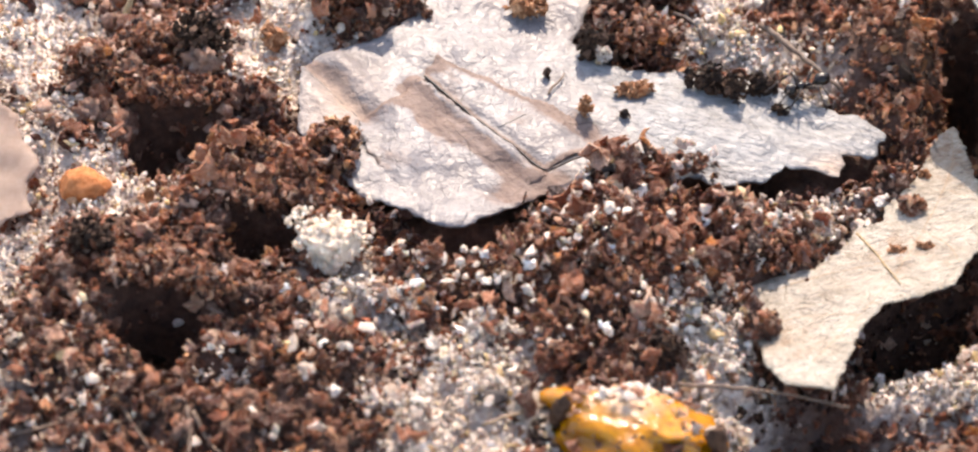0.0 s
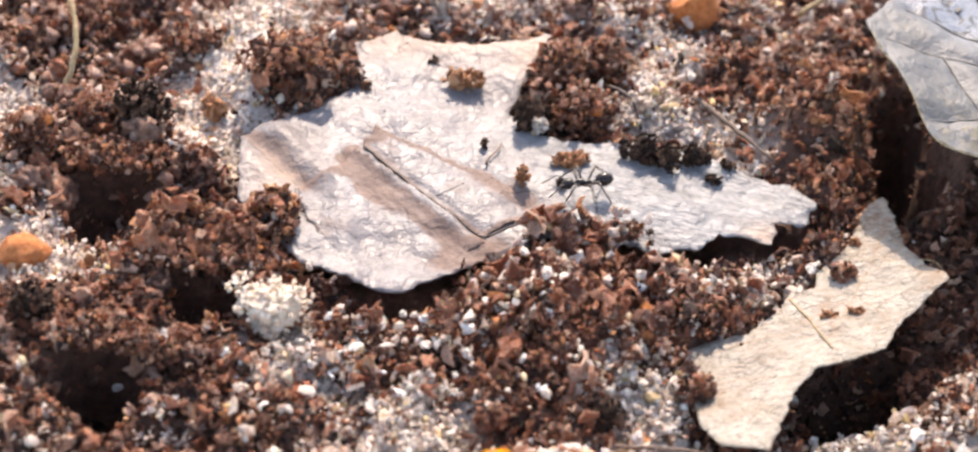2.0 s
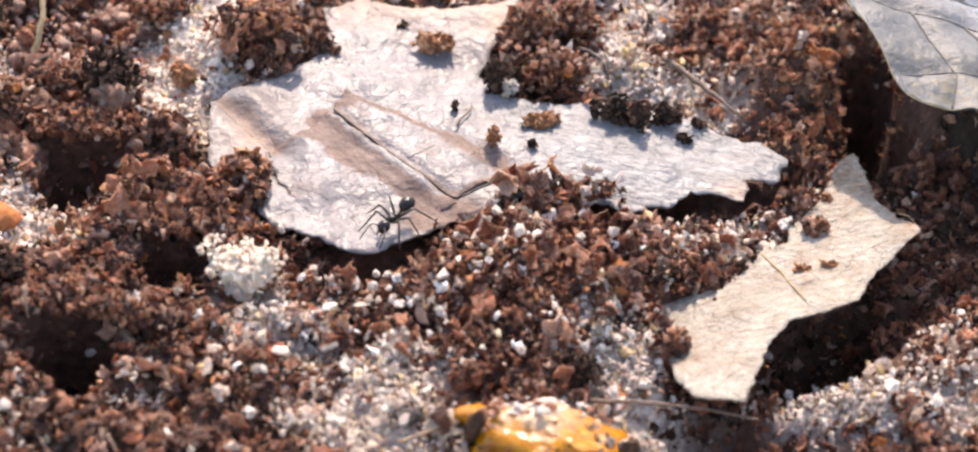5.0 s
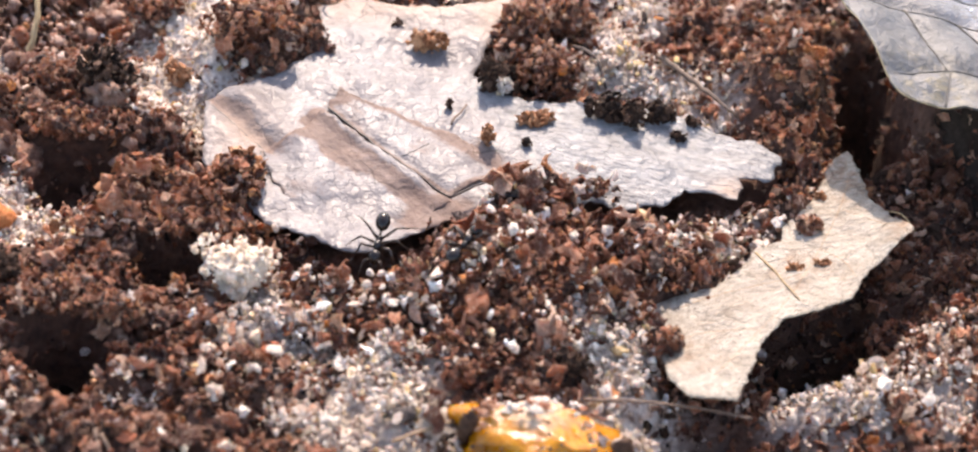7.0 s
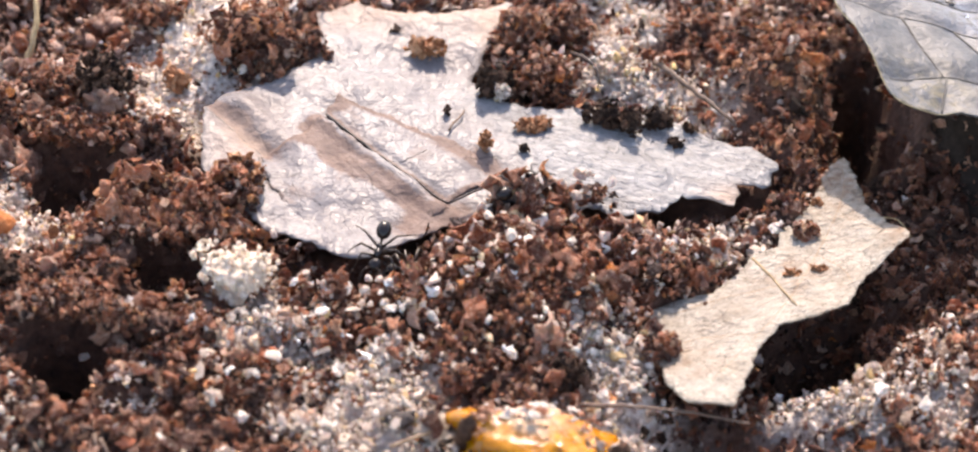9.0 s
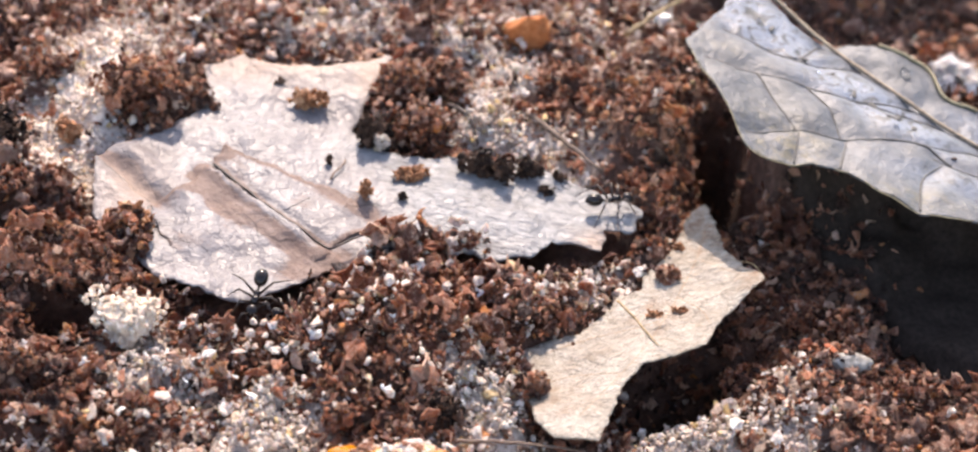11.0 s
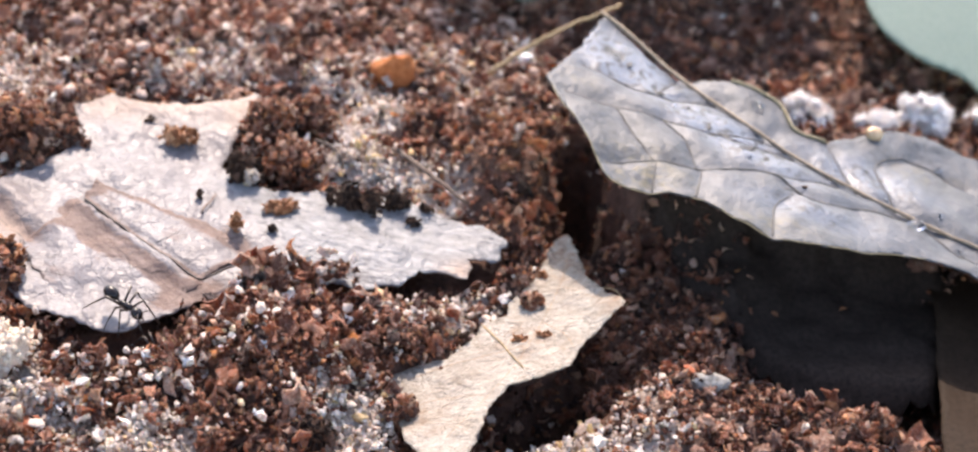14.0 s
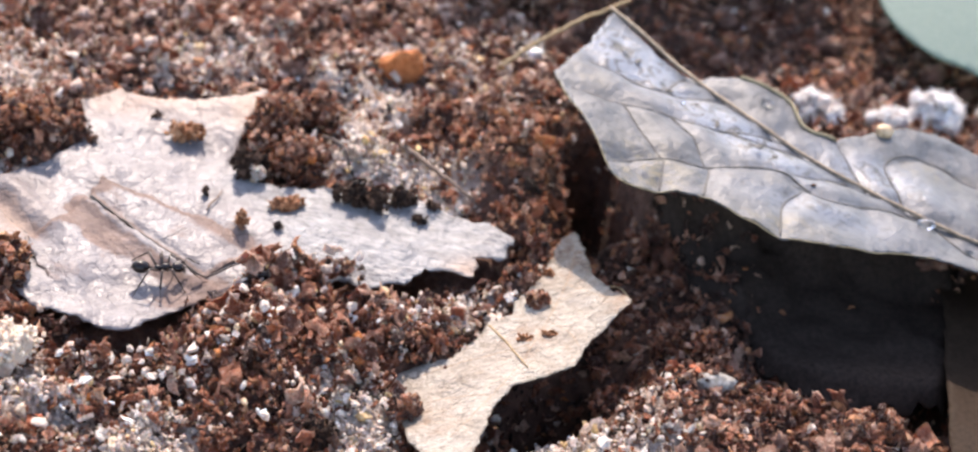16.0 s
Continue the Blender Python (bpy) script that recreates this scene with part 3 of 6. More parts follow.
# ---------------------------------------------------------------- leaves
def leaf_blade(outline, height, spacing, ragged=0.15, thick=0.12, jag=1.0, seed=0):
    """A thin blade inside the outline with a ragged rim; height(x, y) bends it. Gives vertices and faces of a closed sheet."""
    from mathutils.geometry import delaunay_2d_cdt
    rnd = random.Random(seed)
    rim = []
    loop = outline + outline[:1]
    for (x0, y0), (x1, y1) in zip(loop, loop[1:]):
        n = max(1, int(math.hypot(x1 - x0, y1 - y0) / (spacing * 0.8)))
        for i in range(n):
            x, y = x0 + (x1 - x0) * i / n, y0 + (y1 - y0) * i / n
            dx, dy = y1 - y0, x0 - x1
            ln = math.hypot(dx, dy)
            k = ragged * (noise.noise(Vector((x * 0.9 / jag, y * 0.9 / jag, seed))) + 0.6 * noise.noise(Vector((x * 2.7 / jag, y * 2.7 / jag, seed))) + rnd.uniform(-0.3, 0.3))
            rim.append((x + dx / ln * k, y + dy / ln * k))
    xs, ys = [p[0] for p in rim], [p[1] for p in rim]
    gx, gy = np.meshgrid(np.arange(min(xs), max(xs), spacing), np.arange(min(ys), max(ys), spacing))
    gx = gx + (np.arange(gx.shape[0]) % 2)[:, None] * spacing * 0.5
    ok = inside(gx, gy, rim)
    pts = list(zip(gx[ok] + np.array([rnd.uniform(-.2, .2) * spacing for _ in range(ok.sum())]), gy[ok]))
    n = len(rim)
    res = delaunay_2d_cdt([Vector(p) for p in rim + pts], [(i, (i + 1) % n) for i in range(n)], [], 1, 1e-5)
    flat, tris = np.array([tuple(p) for p in res[0]]), [tuple(t) for t in res[2]]
    top = np.column_stack([flat, height(flat[:, 0], flat[:, 1])])
    low = top - np.array([0, 0, thick])
    k = len(flat)
    count = {}
    for t in tris:
        for i in range(3):
            count[frozenset((t[i], t[(i + 1) % 3]))] = count.get(frozenset((t[i], t[(i + 1) % 3])), 0) + 1
    faces = list(tris) + [tuple(i + k for i in t[::-1]) for t in tris]
    for t in tris:
        for i in range(3):
            p, q = t[i], t[(i + 1) % 3]
            if count[frozenset((p, q))] == 1:
                faces.append((q, p, p + k, q + k))
    return np.vstack([top, low]), faces


def vein_distance(x, y, lines):
    d = np.full(np.shape(x), 99.0)
    for line in lines:
        for (x0, y0), (x1, y1) in zip(line, line[1:]):
            u, w = x1 - x0, y1 - y0
            t = np.clip(((x - x0) * u + (y - y0) * w) / (u * u + w * w), 0, 1)
            d = np.minimum(d, np.hypot(x - x0 - t * u, y - y0 - t * w))
    return d


def pale_height(x, y):
    z = 0.9 + 0.5 * vnoise(x, y, 9, 6) + 0.32 * vnoise(x, y, 3.5, 7) + 0.13 * vnoise(x, y, 1.2, 8)
    z = z + 1.2 * blob(x, y, 2, 24, 5)
    # the folded corner: a valley with a sharp crest on its far side
    u, v = (x + 23) * 0.66 - (y - 7.3) * 0.75, (x + 23) * 0.75 + (y - 7.3) * 0.66
    fold = np.clip((u + 1) / 2, 0, 1) * np.clip((12 - u) / 4, 0, 1)
    z = z + fold * (0.6 * np.exp(-((v - 2.4) / 1.0) ** 2) - 0.5 * np.exp(-((v - 0.5) / 0.7) ** 2) + 0.35 * np.exp(-((v + 1.6) / 1.0) ** 2))
    # the midrib: a groove with a raised bank before it
    along, across = (x + 13) * 0.70 - (y - 7) * 0.71, (x + 13) * 0.71 + (y - 7) * 0.70
    run = np.clip((along + 2) / 2, 0, 1) * np.clip((17 - along) / 2, 0, 1)
    return z + run * (0.5 * np.exp(-((across + 0.9) / 0.8) ** 2) - 0.3 * np.exp(-((across - 0.15) / 0.5) ** 2) - 0.3 * np.exp(-((across + 4.5) / 2.0) ** 2))


def flap_height(x, y):
    across = (x + 13) * 0.71 + (y - 7) * 0.70
    return pale_height(x, y) + 0.32 - 0.03 * np.clip(across, 0, 6) + 0.16 * vnoise(x, y, 1.6, 9) - 0.2 * blob(x, y, 1.5, 0, 2)


def plate_height(x, y):
    """The near plate of the leaf: proud along its torn upper edge, flush at its tip."""
    across = (x + 13) * 0.71 + (y - 7) * 0.70
    return pale_height(x, y) - 0.15 + 0.5 * np.clip((y + 8.5) / 8, 0, 1) + 0.15 * vnoise(x, y, 1.8, 9)


def band_of(d, low, high, soft=0.5):
    """1 between low and high, with soft sides."""
    return np.clip((d - low) / soft, 0, 1) * np.clip((high - d) / soft, 0, 1)


def build_pale_leaf():
    leaf = tagged(new("dead_leaf"), "large bleached white dead leaf, cracked and torn, lying on soil", "leaf")
    v, f = leaf_blade(PALE_OUTLINE, pale_height, 0.55, 0.35, 0.14, seed=1)
    x, y = v[:, 0], v[:, 1]
    along, across = (x + 13) * 0.70 - (y - 7) * 0.71, (x + 13) * 0.71 + (y - 7) * 0.70
    u, w = (x + 23) * 0.66 - (y - 7.3) * 0.75, (x + 23) * 0.75 + (y - 7.3) * 0.66
    fold = band_of(w + 0.5 * vnoise(x, y, 2, 3), -0.2, 1.5) * band_of(u, -1.0, 12, 1.5)
    stain = np.maximum.reduce([fold, 0.75 * band_of(across + 0.4 * vnoise(x, y, 2, 5), -3.4, 0.4) * band_of(along, -1, 16), 1.0 * blob(x, y, -3.8, -5.4, 3.4, 1.9, 20), 0.8 * blob(x, y, 0.6, 1.8, 2.2, 1.0, -55), 0.35 * blob(x, y, 22, 0, 2, 2)])
    silver = np.clip((x + 0.6 * (y - 8) + 1.5) / 4, 0, 1) * np.clip((13 - y) / 3, 0, 1)
    tan = np.maximum.reduce([blob(x, y, -7, 23.8, 11, 3.8), blob(x, y, 1.0, 22.0, 3.4, 3.8), 0.7 * blob(x, y, -20, 3, 3, 4), blob(x, y, 20.6, -1.0, 1.8, 1.4)])
    mesh_object("blade", v, f, PALE_LEAF, parent=leaf, masks={"stain": stain, "tan": tan, "silver": silver})
    v, f = leaf_blade(FLAP_OUTLINE, flap_height, 0.4, 0.22, 0.14, seed=2)
    x, y = v[:, 0], v[:, 1]
    # thin shadow along the flap's edges, painted into the stain mask
    edge = np.exp(-(vein_distance(x, y, [FLAP_OUTLINE[:6], FLAP_OUTLINE[6:8], FLAP_OUTLINE[7:] + FLAP_OUTLINE[:1]]) / 0.5) ** 2)
    rim = np.clip(np.maximum.reduce([0.95 * edge, 1.0 * blob(x, y, -1.2, 3.2, 4, 1.2, -38), 0.8 * blob(x, y, -12.2, 8.6, 1.6, 1.2), 0.10 + 0.25 * vnoise(x, y, 3, 2)]), 0, 1)
    mesh_object("flap", v, f, PALE_LEAF, parent=leaf, masks={"stain": rim, "tan": rim * 0})
    v, f = leaf_blade(PLATE_OUTLINE, plate_height, 0.4, 0.2, 0.14, seed=6)
    x, y = v[:, 0], v[:, 1]
    along, across = (x + 13) * 0.70 - (y - 7) * 0.71, (x + 13) * 0.71 + (y - 7) * 0.70
    edge = np.exp(-(vein_distance(x, y, [PLATE_OUTLINE[:4]]) / 0.4) ** 2)
    band = np.maximum.reduce([0.85 * band_of(across + 0.9 * vnoise(x, y, 2.0, 5), -4.4, -0.8, 0.9) * band_of(along, -1, 9.5, 2.5), 0.6 * band_of(across, -3.4, -1.0) * band_of(along, 8, 15), 1.0 * blob(x, y, -3.6, -5.2, 3.0, 1.6, 20), 0.7 * edge, 0.5 * blob(x, y, -12, -8, 1.5, 1.5), 0.14 + 0.25 * vnoise(x, y, 3, 2)])
    band = np.clip(band, 0, 1)
    mesh_object("plate", v, f, PALE_LEAF, parent=leaf, masks={"stain": band, "tan": band * 0})
    for line, r in (([(-13.0, 6.8), (-8, 1.5), (-2.6, -3.6)], 0.08), ([(-4.4, 3.0), (-6.4, 1.2), (-7.4, 1.6)], 0.045)):
        pts = [(p.x, p.y, float((flap_height if r < 0.1 else pale_height)(np.array(p.x), np.array(p.y))) - 0.01) for p in smooth_line([(q[0], q[1], 0) for q in line])]
        part("vein", tube(pts, [r * (1.3 - 0.6 * i / len(pts)) for i in range(len(pts))]), VEIN, leaf)
    for line, r in CREASES:
        pts = [(p.x, p.y, float(max(pale_height(np.array(p.x), np.array(p.y)), plate_height(np.array(p.x), np.array(p.y)) if inside(np.array(p.x), np.array(p.y), PLATE_OUTLINE) else -9.0)) - 0.8 * r) for p in smooth_line([(q[0], q[1], 0) for q in line])]
        part("crease", tube(pts, r, 6), VEIN, leaf, "thin dark line drawn for a crease's shade")


build_pale_leaf()


def tan_height(x, y):
    return -0.4 + 0.215 * (x - 31) - 0.17 * (y - 7) + 0.35 * vnoise(x, y, 5, 6) + 0.15 * vnoise(x, y, 1.8, 7) + 0.7 * blob(x, y, 34, -8, 3)


def build_tan_leaf():
    leaf = tagged(new("leaf_fragment"), "torn tan dry leaf fragment with crackled skin, tilted on soil", "leaf")
    v, f = leaf_blade(TAN_OUTLINE, tan_height, 0.5, 0.25, 0.14, seed=3)
    x, y = v[:, 0], v[:, 1]
    stain = np.maximum.reduce([blob(x, y, 31, 2, 2.5, 5), 0.7 * blob(x, y, 25, -11, 3, 3), 0.8 * blob(x, y, 34, -7, 2, 3), 0.6 * blob(x, y, 16, -21, 2, 3)])
    mesh_object("blade", v, f, TAN_LEAF, parent=leaf, masks={"stain": stain})
    for line, r in (([(31.4, 5.6), (30.4, 0), (27.6, -7), (23.5, -15), (17, -24)], 0.05), ([(29.6, -3), (31.6, -5.4), (33.6, -7.4)], 0.04), ([(27.0, -8.4), (28.6, -11), (29, -13)], 0.06), ([(25, -12), (20, -13), (15, -14.6)], 0.06), ([(21, -18.6), (17, -18), (14, -19)], 0.06)):
        pts = [(p.x, p.y, float(tan_height(np.array(p.x), np.array(p.y))) + 0.0) for p in smooth_line([(q[0], q[1], 0) for q in line])]
        part("vein", tube([(p[0], p[1], p[2] - r * 0.45) for p in pts], r * 0.8, 6), PALE_STRAW, leaf)


build_tan_leaf()


GREY_VEINS = [[(43.1, 20.2), (39.8, 16.4), (36.2, 17.4), (33, 18.5)], [(46.6, 16.9), (41.0, 15.7), (36, 17.2)], [(50.3, 11.7), (43.1, 10.6), (39.6, 11.6), (35.4, 12.3), (30.5, 13.5)], [(52.9, 9.5), (46.2, 10.5), (43.1, 10.8)],
              [(51.9, 2.8), (48.8, 5.3), (41.9, 4.3), (37.7, 4.5), (33.0, 3.6)], [(56.5, 6.0), (49.3, 5.1)], [(62.4, 2.3), (58.1, 2.6), (54.2, 2.0), (50.2, 3.3)], [(58.3, 5.5), (57.2, 11.2), (57.0, 12.4)],
              [(61.7, 3.6), (61.6, 10.4), (66.2, 12.8), (71.3, 10.1)], [(47.0, -5.0), (48.5, 0.0), (50.9, 2.6)], [(40.9, -0.2), (42.4, 4.2)], [(37.0, 0.5), (38.0, 4.5)], [(70, -1), (74, 4), (80, 8)], [(64, 1.8), (66, -1.5), (70, -4)],
              [(35.4, 12.4), (36.5, 8.0), (37.7, 4.6)], [(40.0, 11.5), (41.5, 8), (41.9, 4.4)]]


def grey_height(x, y):
    z = 11.0 - 0.15 * (x - 33) + 0.5 * vnoise(x, y, 8, 6) + 0.22 * vnoise(x, y, 2.5, 7) + 0.07 * vnoise(x, y, 0.9, 8)
    z = z - 1.0 * blob(x, y, 35, 1, 5, 4) - 0.002 * np.maximum(x - 62, 0) ** 2
    quilt = 0.40 * (1 - np.exp(-(vein_distance(x, y, GREY_VEINS) / 0.9) ** 1.3))
    return z + quilt - 0.45 * np.exp(-(vein_distance(x, y, [GREY_RIB]) / 1.5) ** 2)


def on_grey(line, up):
    return [(p.x, p.y, float(grey_height(np.array(p.x), np.array(p.y))) + up) for p in smooth_line([(x, y, 0) for x, y in line])]


def build_grey_leaf():
    leaf = tagged(new("grey_leaf"), "silvery grey fallen leaf with raised veins, arching over soil", "leaf")
    v, f = leaf_blade(GREY_OUTLINE, grey_height, 0.38, 0.25, 0.18, 3.0, seed=4)
    x, y = v[:, 0], v[:, 1]
    stain = np.maximum.reduce([0.9 * blob(x, y, 36, 2.5, 4, 3), 0.6 * blob(x, y, 66, 10, 4, 2.2, 10), 0.6 * blob(x, y, 47, -3, 4, 2), 0.35 * blob(x, y, 33, 16, 3, 3)])
    film = np.clip(np.maximum.reduce([1.6 * blob(x, y, 37.5, 20.5, 6, 4, -45), 1.5 * blob(x, y, 46, 11, 9, 3.0, -40), 0.9 * blob(x, y, 60, 8, 7, 3, -20), 0.7 * blob(x, y, 52, 0, 8, 2.5, -10)]), 0, 1)
    mesh_object("blade", v, f, GREY_LEAF, parent=leaf, masks={"stain": stain, "film": film})
    pts = on_grey(GREY_RIB, 0.2)
    level = np.convolve(np.pad([p[2] for p in pts], 6, "edge"), np.ones(13) / 13, "valid")
    pts = [(p[0], p[1], float(z) + 0.05) for p, z in zip(pts, level)]
    part("midrib", tube(pts, [(0.23 - 0.05 * i / len(pts)) * (1 + 0.25 * noise.noise(Vector((i * 0.7, 0, 0)))) for i in range(len(pts))], 8), MIDRIB, leaf, "tan fibrous midrib")
    for line in GREY_VEINS:
        pts = on_grey(line, 0.03)
        n = len(pts)
        part("side_vein", tube(pts, [0.12 - 0.06 * i / n for i in range(n)], 6), VEIN, leaf)
    rim = GREY_OUTLINE[31:36]
    part("rolled_edge", tube(on_grey(rim, 0.12), 0.2, 6), EDGE, leaf, "ochre rolled leaf edge")
    low = GREY_OUTLINE[4:18]
    part("rim", tube([(p[0], p[1], p[2] - 0.05) for p in on_grey(low, 0.0)], 0.06, 6), EDGE, leaf, "yellowish lower leaf rim")


build_grey_leaf()


def green_leaf(label, outline, high, rib):
    loop = [(p.x, p.y) for p in smooth_line([(x, y, 0) for x, y in outline + outline[:1]], 1.0)][:-1]
    leaf = tagged(new("green_leaf"), label, "leaf")
    part("blade", leaf_blade(loop, high, 1.2, 0.0, 0.3, seed=5), GREEN, leaf)
    pts = [(p.x, p.y, float(high(np.array(p.x), np.array(p.y))) + 0.1) for p in smooth_line([(x, y, 0) for x, y in rib], 1.0)]
    part("midrib", tube(pts, 0.15), GREEN, leaf)


def build_green_leaf():
    green_leaf("smooth pale mint green living leaf over dark soil", GREEN_OUTLINE,
               lambda x, y: 3.6 + 0.16 * (y - 33) + 0.01 * (x - 70) + 0.25 * vnoise(x, y, 9, 6), [(86, 54), (96, 48), (106, 42)])
    # beyond its low tip this leaf is unseen, raised high to shade the soil
    green_leaf("pale mint green living leaf, its tip low over dark soil", [(24, 52), (26.4, 47.4), (30.5, 45.2), (35.5, 45.6), (40, 48.8), (50, 54), (62, 58), (68, 70), (62, 86), (46, 92), (30, 82), (22, 66)],
               lambda x, y: 2.6 + 16.4 * np.clip((y - 45) / 13, 0, 1) ** 0.8 + 0.3 * vnoise(x, y, 9, 6), [(30.5, 46.2), (38, 58), (46, 72), (56, 88)])


build_green_leaf()

# ---------------------------------------------------------------- loose soil
def strewn(x, y):
    """Loose soil lies thick on this stretch and thins out round it."""
    left, right = -43 - 0.24 * (y + 35), np.where(y > -27, 67 + 0.34 * (y + 22), 43)
    far, near = np.where(x > -25, 47 + 0.12 * (x + 25), 47 + 0.6 * (x + 25)), np.where(x < 40, -38, -28)
    return np.where((x > left) & (x < right) & (y < far) & (y > near), 1.0, 0.12)


def scatter(name, material, label, category, count, size, spread, shapes, seed, where, sink=0.2, region=(-58, 96, -42, 62), layers=1.0):
    """Loose grains strewn over the bed, one object for all of them. where(x, y) is the chance that a grain stays."""
    rnd = np.random.RandomState(seed)
    x, y = rnd.uniform(region[0], region[1], count), rnd.uniform(region[2], region[3], count)
    keep = rnd.rand(count) < where(x, y) * strewn(x, y)
    x, y = x[keep], y[keep]
    n = len(x)
    s = size * np.exp(spread * np.clip(rnd.normal(size=n), -2.2, 2.0))
    z = top(x, y) + s * (rnd.uniform(0.0, layers, n) - sink)
    q = rnd.normal(size=(n, 4))
    q /= np.linalg.norm(q, axis=1)[:, None]
    w, a, b, c = q.T
    rot = np.stack([1 - 2 * (b * b + c * c), 2 * (a * b - c * w), 2 * (a * c + b * w), 2 * (a * b + c * w), 1 - 2 * (a * a + c * c), 2 * (b * c - a * w), 2 * (a * c - b * w), 2 * (b * c + a * w), 1 - 2 * (a * a + b * b)], 1).reshape(n, 3, 3)
    kind = rnd.randint(0, len(shapes), n)
    verts, faces, base = [], [], 0
    for k, (sv, sf) in enumerate(shapes):
        pick = np.where(kind == k)[0]
        v = np.einsum("nij,vj->nvi", rot[pick] * s[pick, None, None], np.asarray(sv)) + np.stack([x, y, z], 1)[pick][:, None, :]
        sf = np.asarray(sf)
        if not len(pick):
            continue
        fa = sf[None] + (base + np.arange(len(pick)) * len(sv))[:, None, None]
        verts.append(v.reshape(-1, 3))
        faces.append(fa.reshape(-1, 3))
        base += len(pick) * len(sv)
    verts, faces = np.concatenate(verts) * MM, np.concatenate(faces)
    data = bpy.data.meshes.new(name)
    data.vertices.add(len(verts))
    data.vertices.foreach_set("co", verts.ravel())
    data.loops.add(faces.size)
    data.loops.foreach_set("vertex_index", faces.ravel())
    data.polygons.add(len(faces))
    data.polygons.foreach_set("loop_start", np.arange(0, faces.size, 3))
    data.polygons.foreach_set("loop_total", np.full(len(faces), 3))
    data.update(calc_edges=True)
    data.shade_flat()
    data.materials.append(material)
    return tagged(new(name, data), label, category, kind="stuff")


def flake(seed):
    """A torn, curled chip of peat."""
    rnd = np.random.RandomState(seed)
    v, f = rock(seed + 40, 1, 0.7, (1.2, 0.8, 0.32), 1.8, 2)
    v[:, 2] += 0.45 * v[:, 0] ** 2 * rnd.choice([-1, 1]) + 0.2 * v[:, 1] * v[:, 0]
    return v, f


def torn(seed):
    """A small ragged chip of twenty facets."""
    rnd = np.random.RandomState(seed + 300)
    v, f = rock(seed + 20, 0, 0.4, (1, 1, 1), 2.0, 1)
    v = v * rnd.uniform(0.45, 1.25, (len(v), 1)) * np.array([1.15, 0.85, rnd.uniform(0.35, 0.9)])
    v[:, 2] += rnd.uniform(-0.6, 0.6) * v[:, 0] ** 2
    return v, f


def curl(seed):
    """A thin, bent shaving of peat: a curved slab with torn sides."""
    rnd = np.random.RandomState(seed + 500)
    bend, long, wide, thick = radians(rnd.uniform(70, 250)), rnd.uniform(1.4, 2.3), rnd.uniform(0.5, 1.25), rnd.uniform(0.10, 0.26)
    r, twist = long / bend, rnd.uniform(-0.7, 0.7)
    v = []
    for i in range(5):
        a = bend * (i / 4 - 0.5)
        w = wide * rnd.uniform(0.35, 1.15) * (0.55 if i in (0, 4) else 1.0)
        t = twist * (i / 4 - 0.5)
        for q, p in ((-1, -1), (1, -1), (1, 1), (-1, 1)):
            k = r + p * thick * 0.5
            side = q * w * 0.5
            v.append((k * math.sin(a) + side * math.sin(t) * 0.5, side * math.cos(t), r * math.cos(bend * 0.3) - k * math.cos(a) + side * math.sin(t)))
    f = [(0, 1, 2), (0, 2, 3), (16, 18, 17), (16, 19, 18)]
    for i in range(4):
        for q in range(4):
            a0, b0 = i * 4 + q, i * 4 + (q + 1) % 4
            f += [(a0, a0 + 4, b0), (b0, a0 + 4, b0 + 4)]
    return np.array(v), f


def worm(seed):
    """A short crooked strand of peat, thick in the middle and flattened."""
    rnd = np.random.RandomState(seed + 1700)
    p, d, pts = np.zeros(3), rnd.normal(size=3), []
    for i in range(5):
        pts.append(p.copy())
        d = d / np.linalg.norm(d)
        p = p + d * rnd.uniform(0.4, 0.75)
        d = d + rnd.normal(size=3) * 0.85
    thick = rnd.uniform(0.20, 0.36)
    v, f = tube(pts, [thick * k * rnd.uniform(0.7, 1.3) for k in (0.5, 1.0, 1.15, 0.95, 0.45)], 4)
    v = np.array(v) - np.mean(pts, axis=0)
    tris = [t for q in f for t in ((q[0], q[1], q[2]), (q[0], q[2], q[3]))]
    return v * np.array([1, 1, rnd.uniform(0.55, 1.0)]), tris


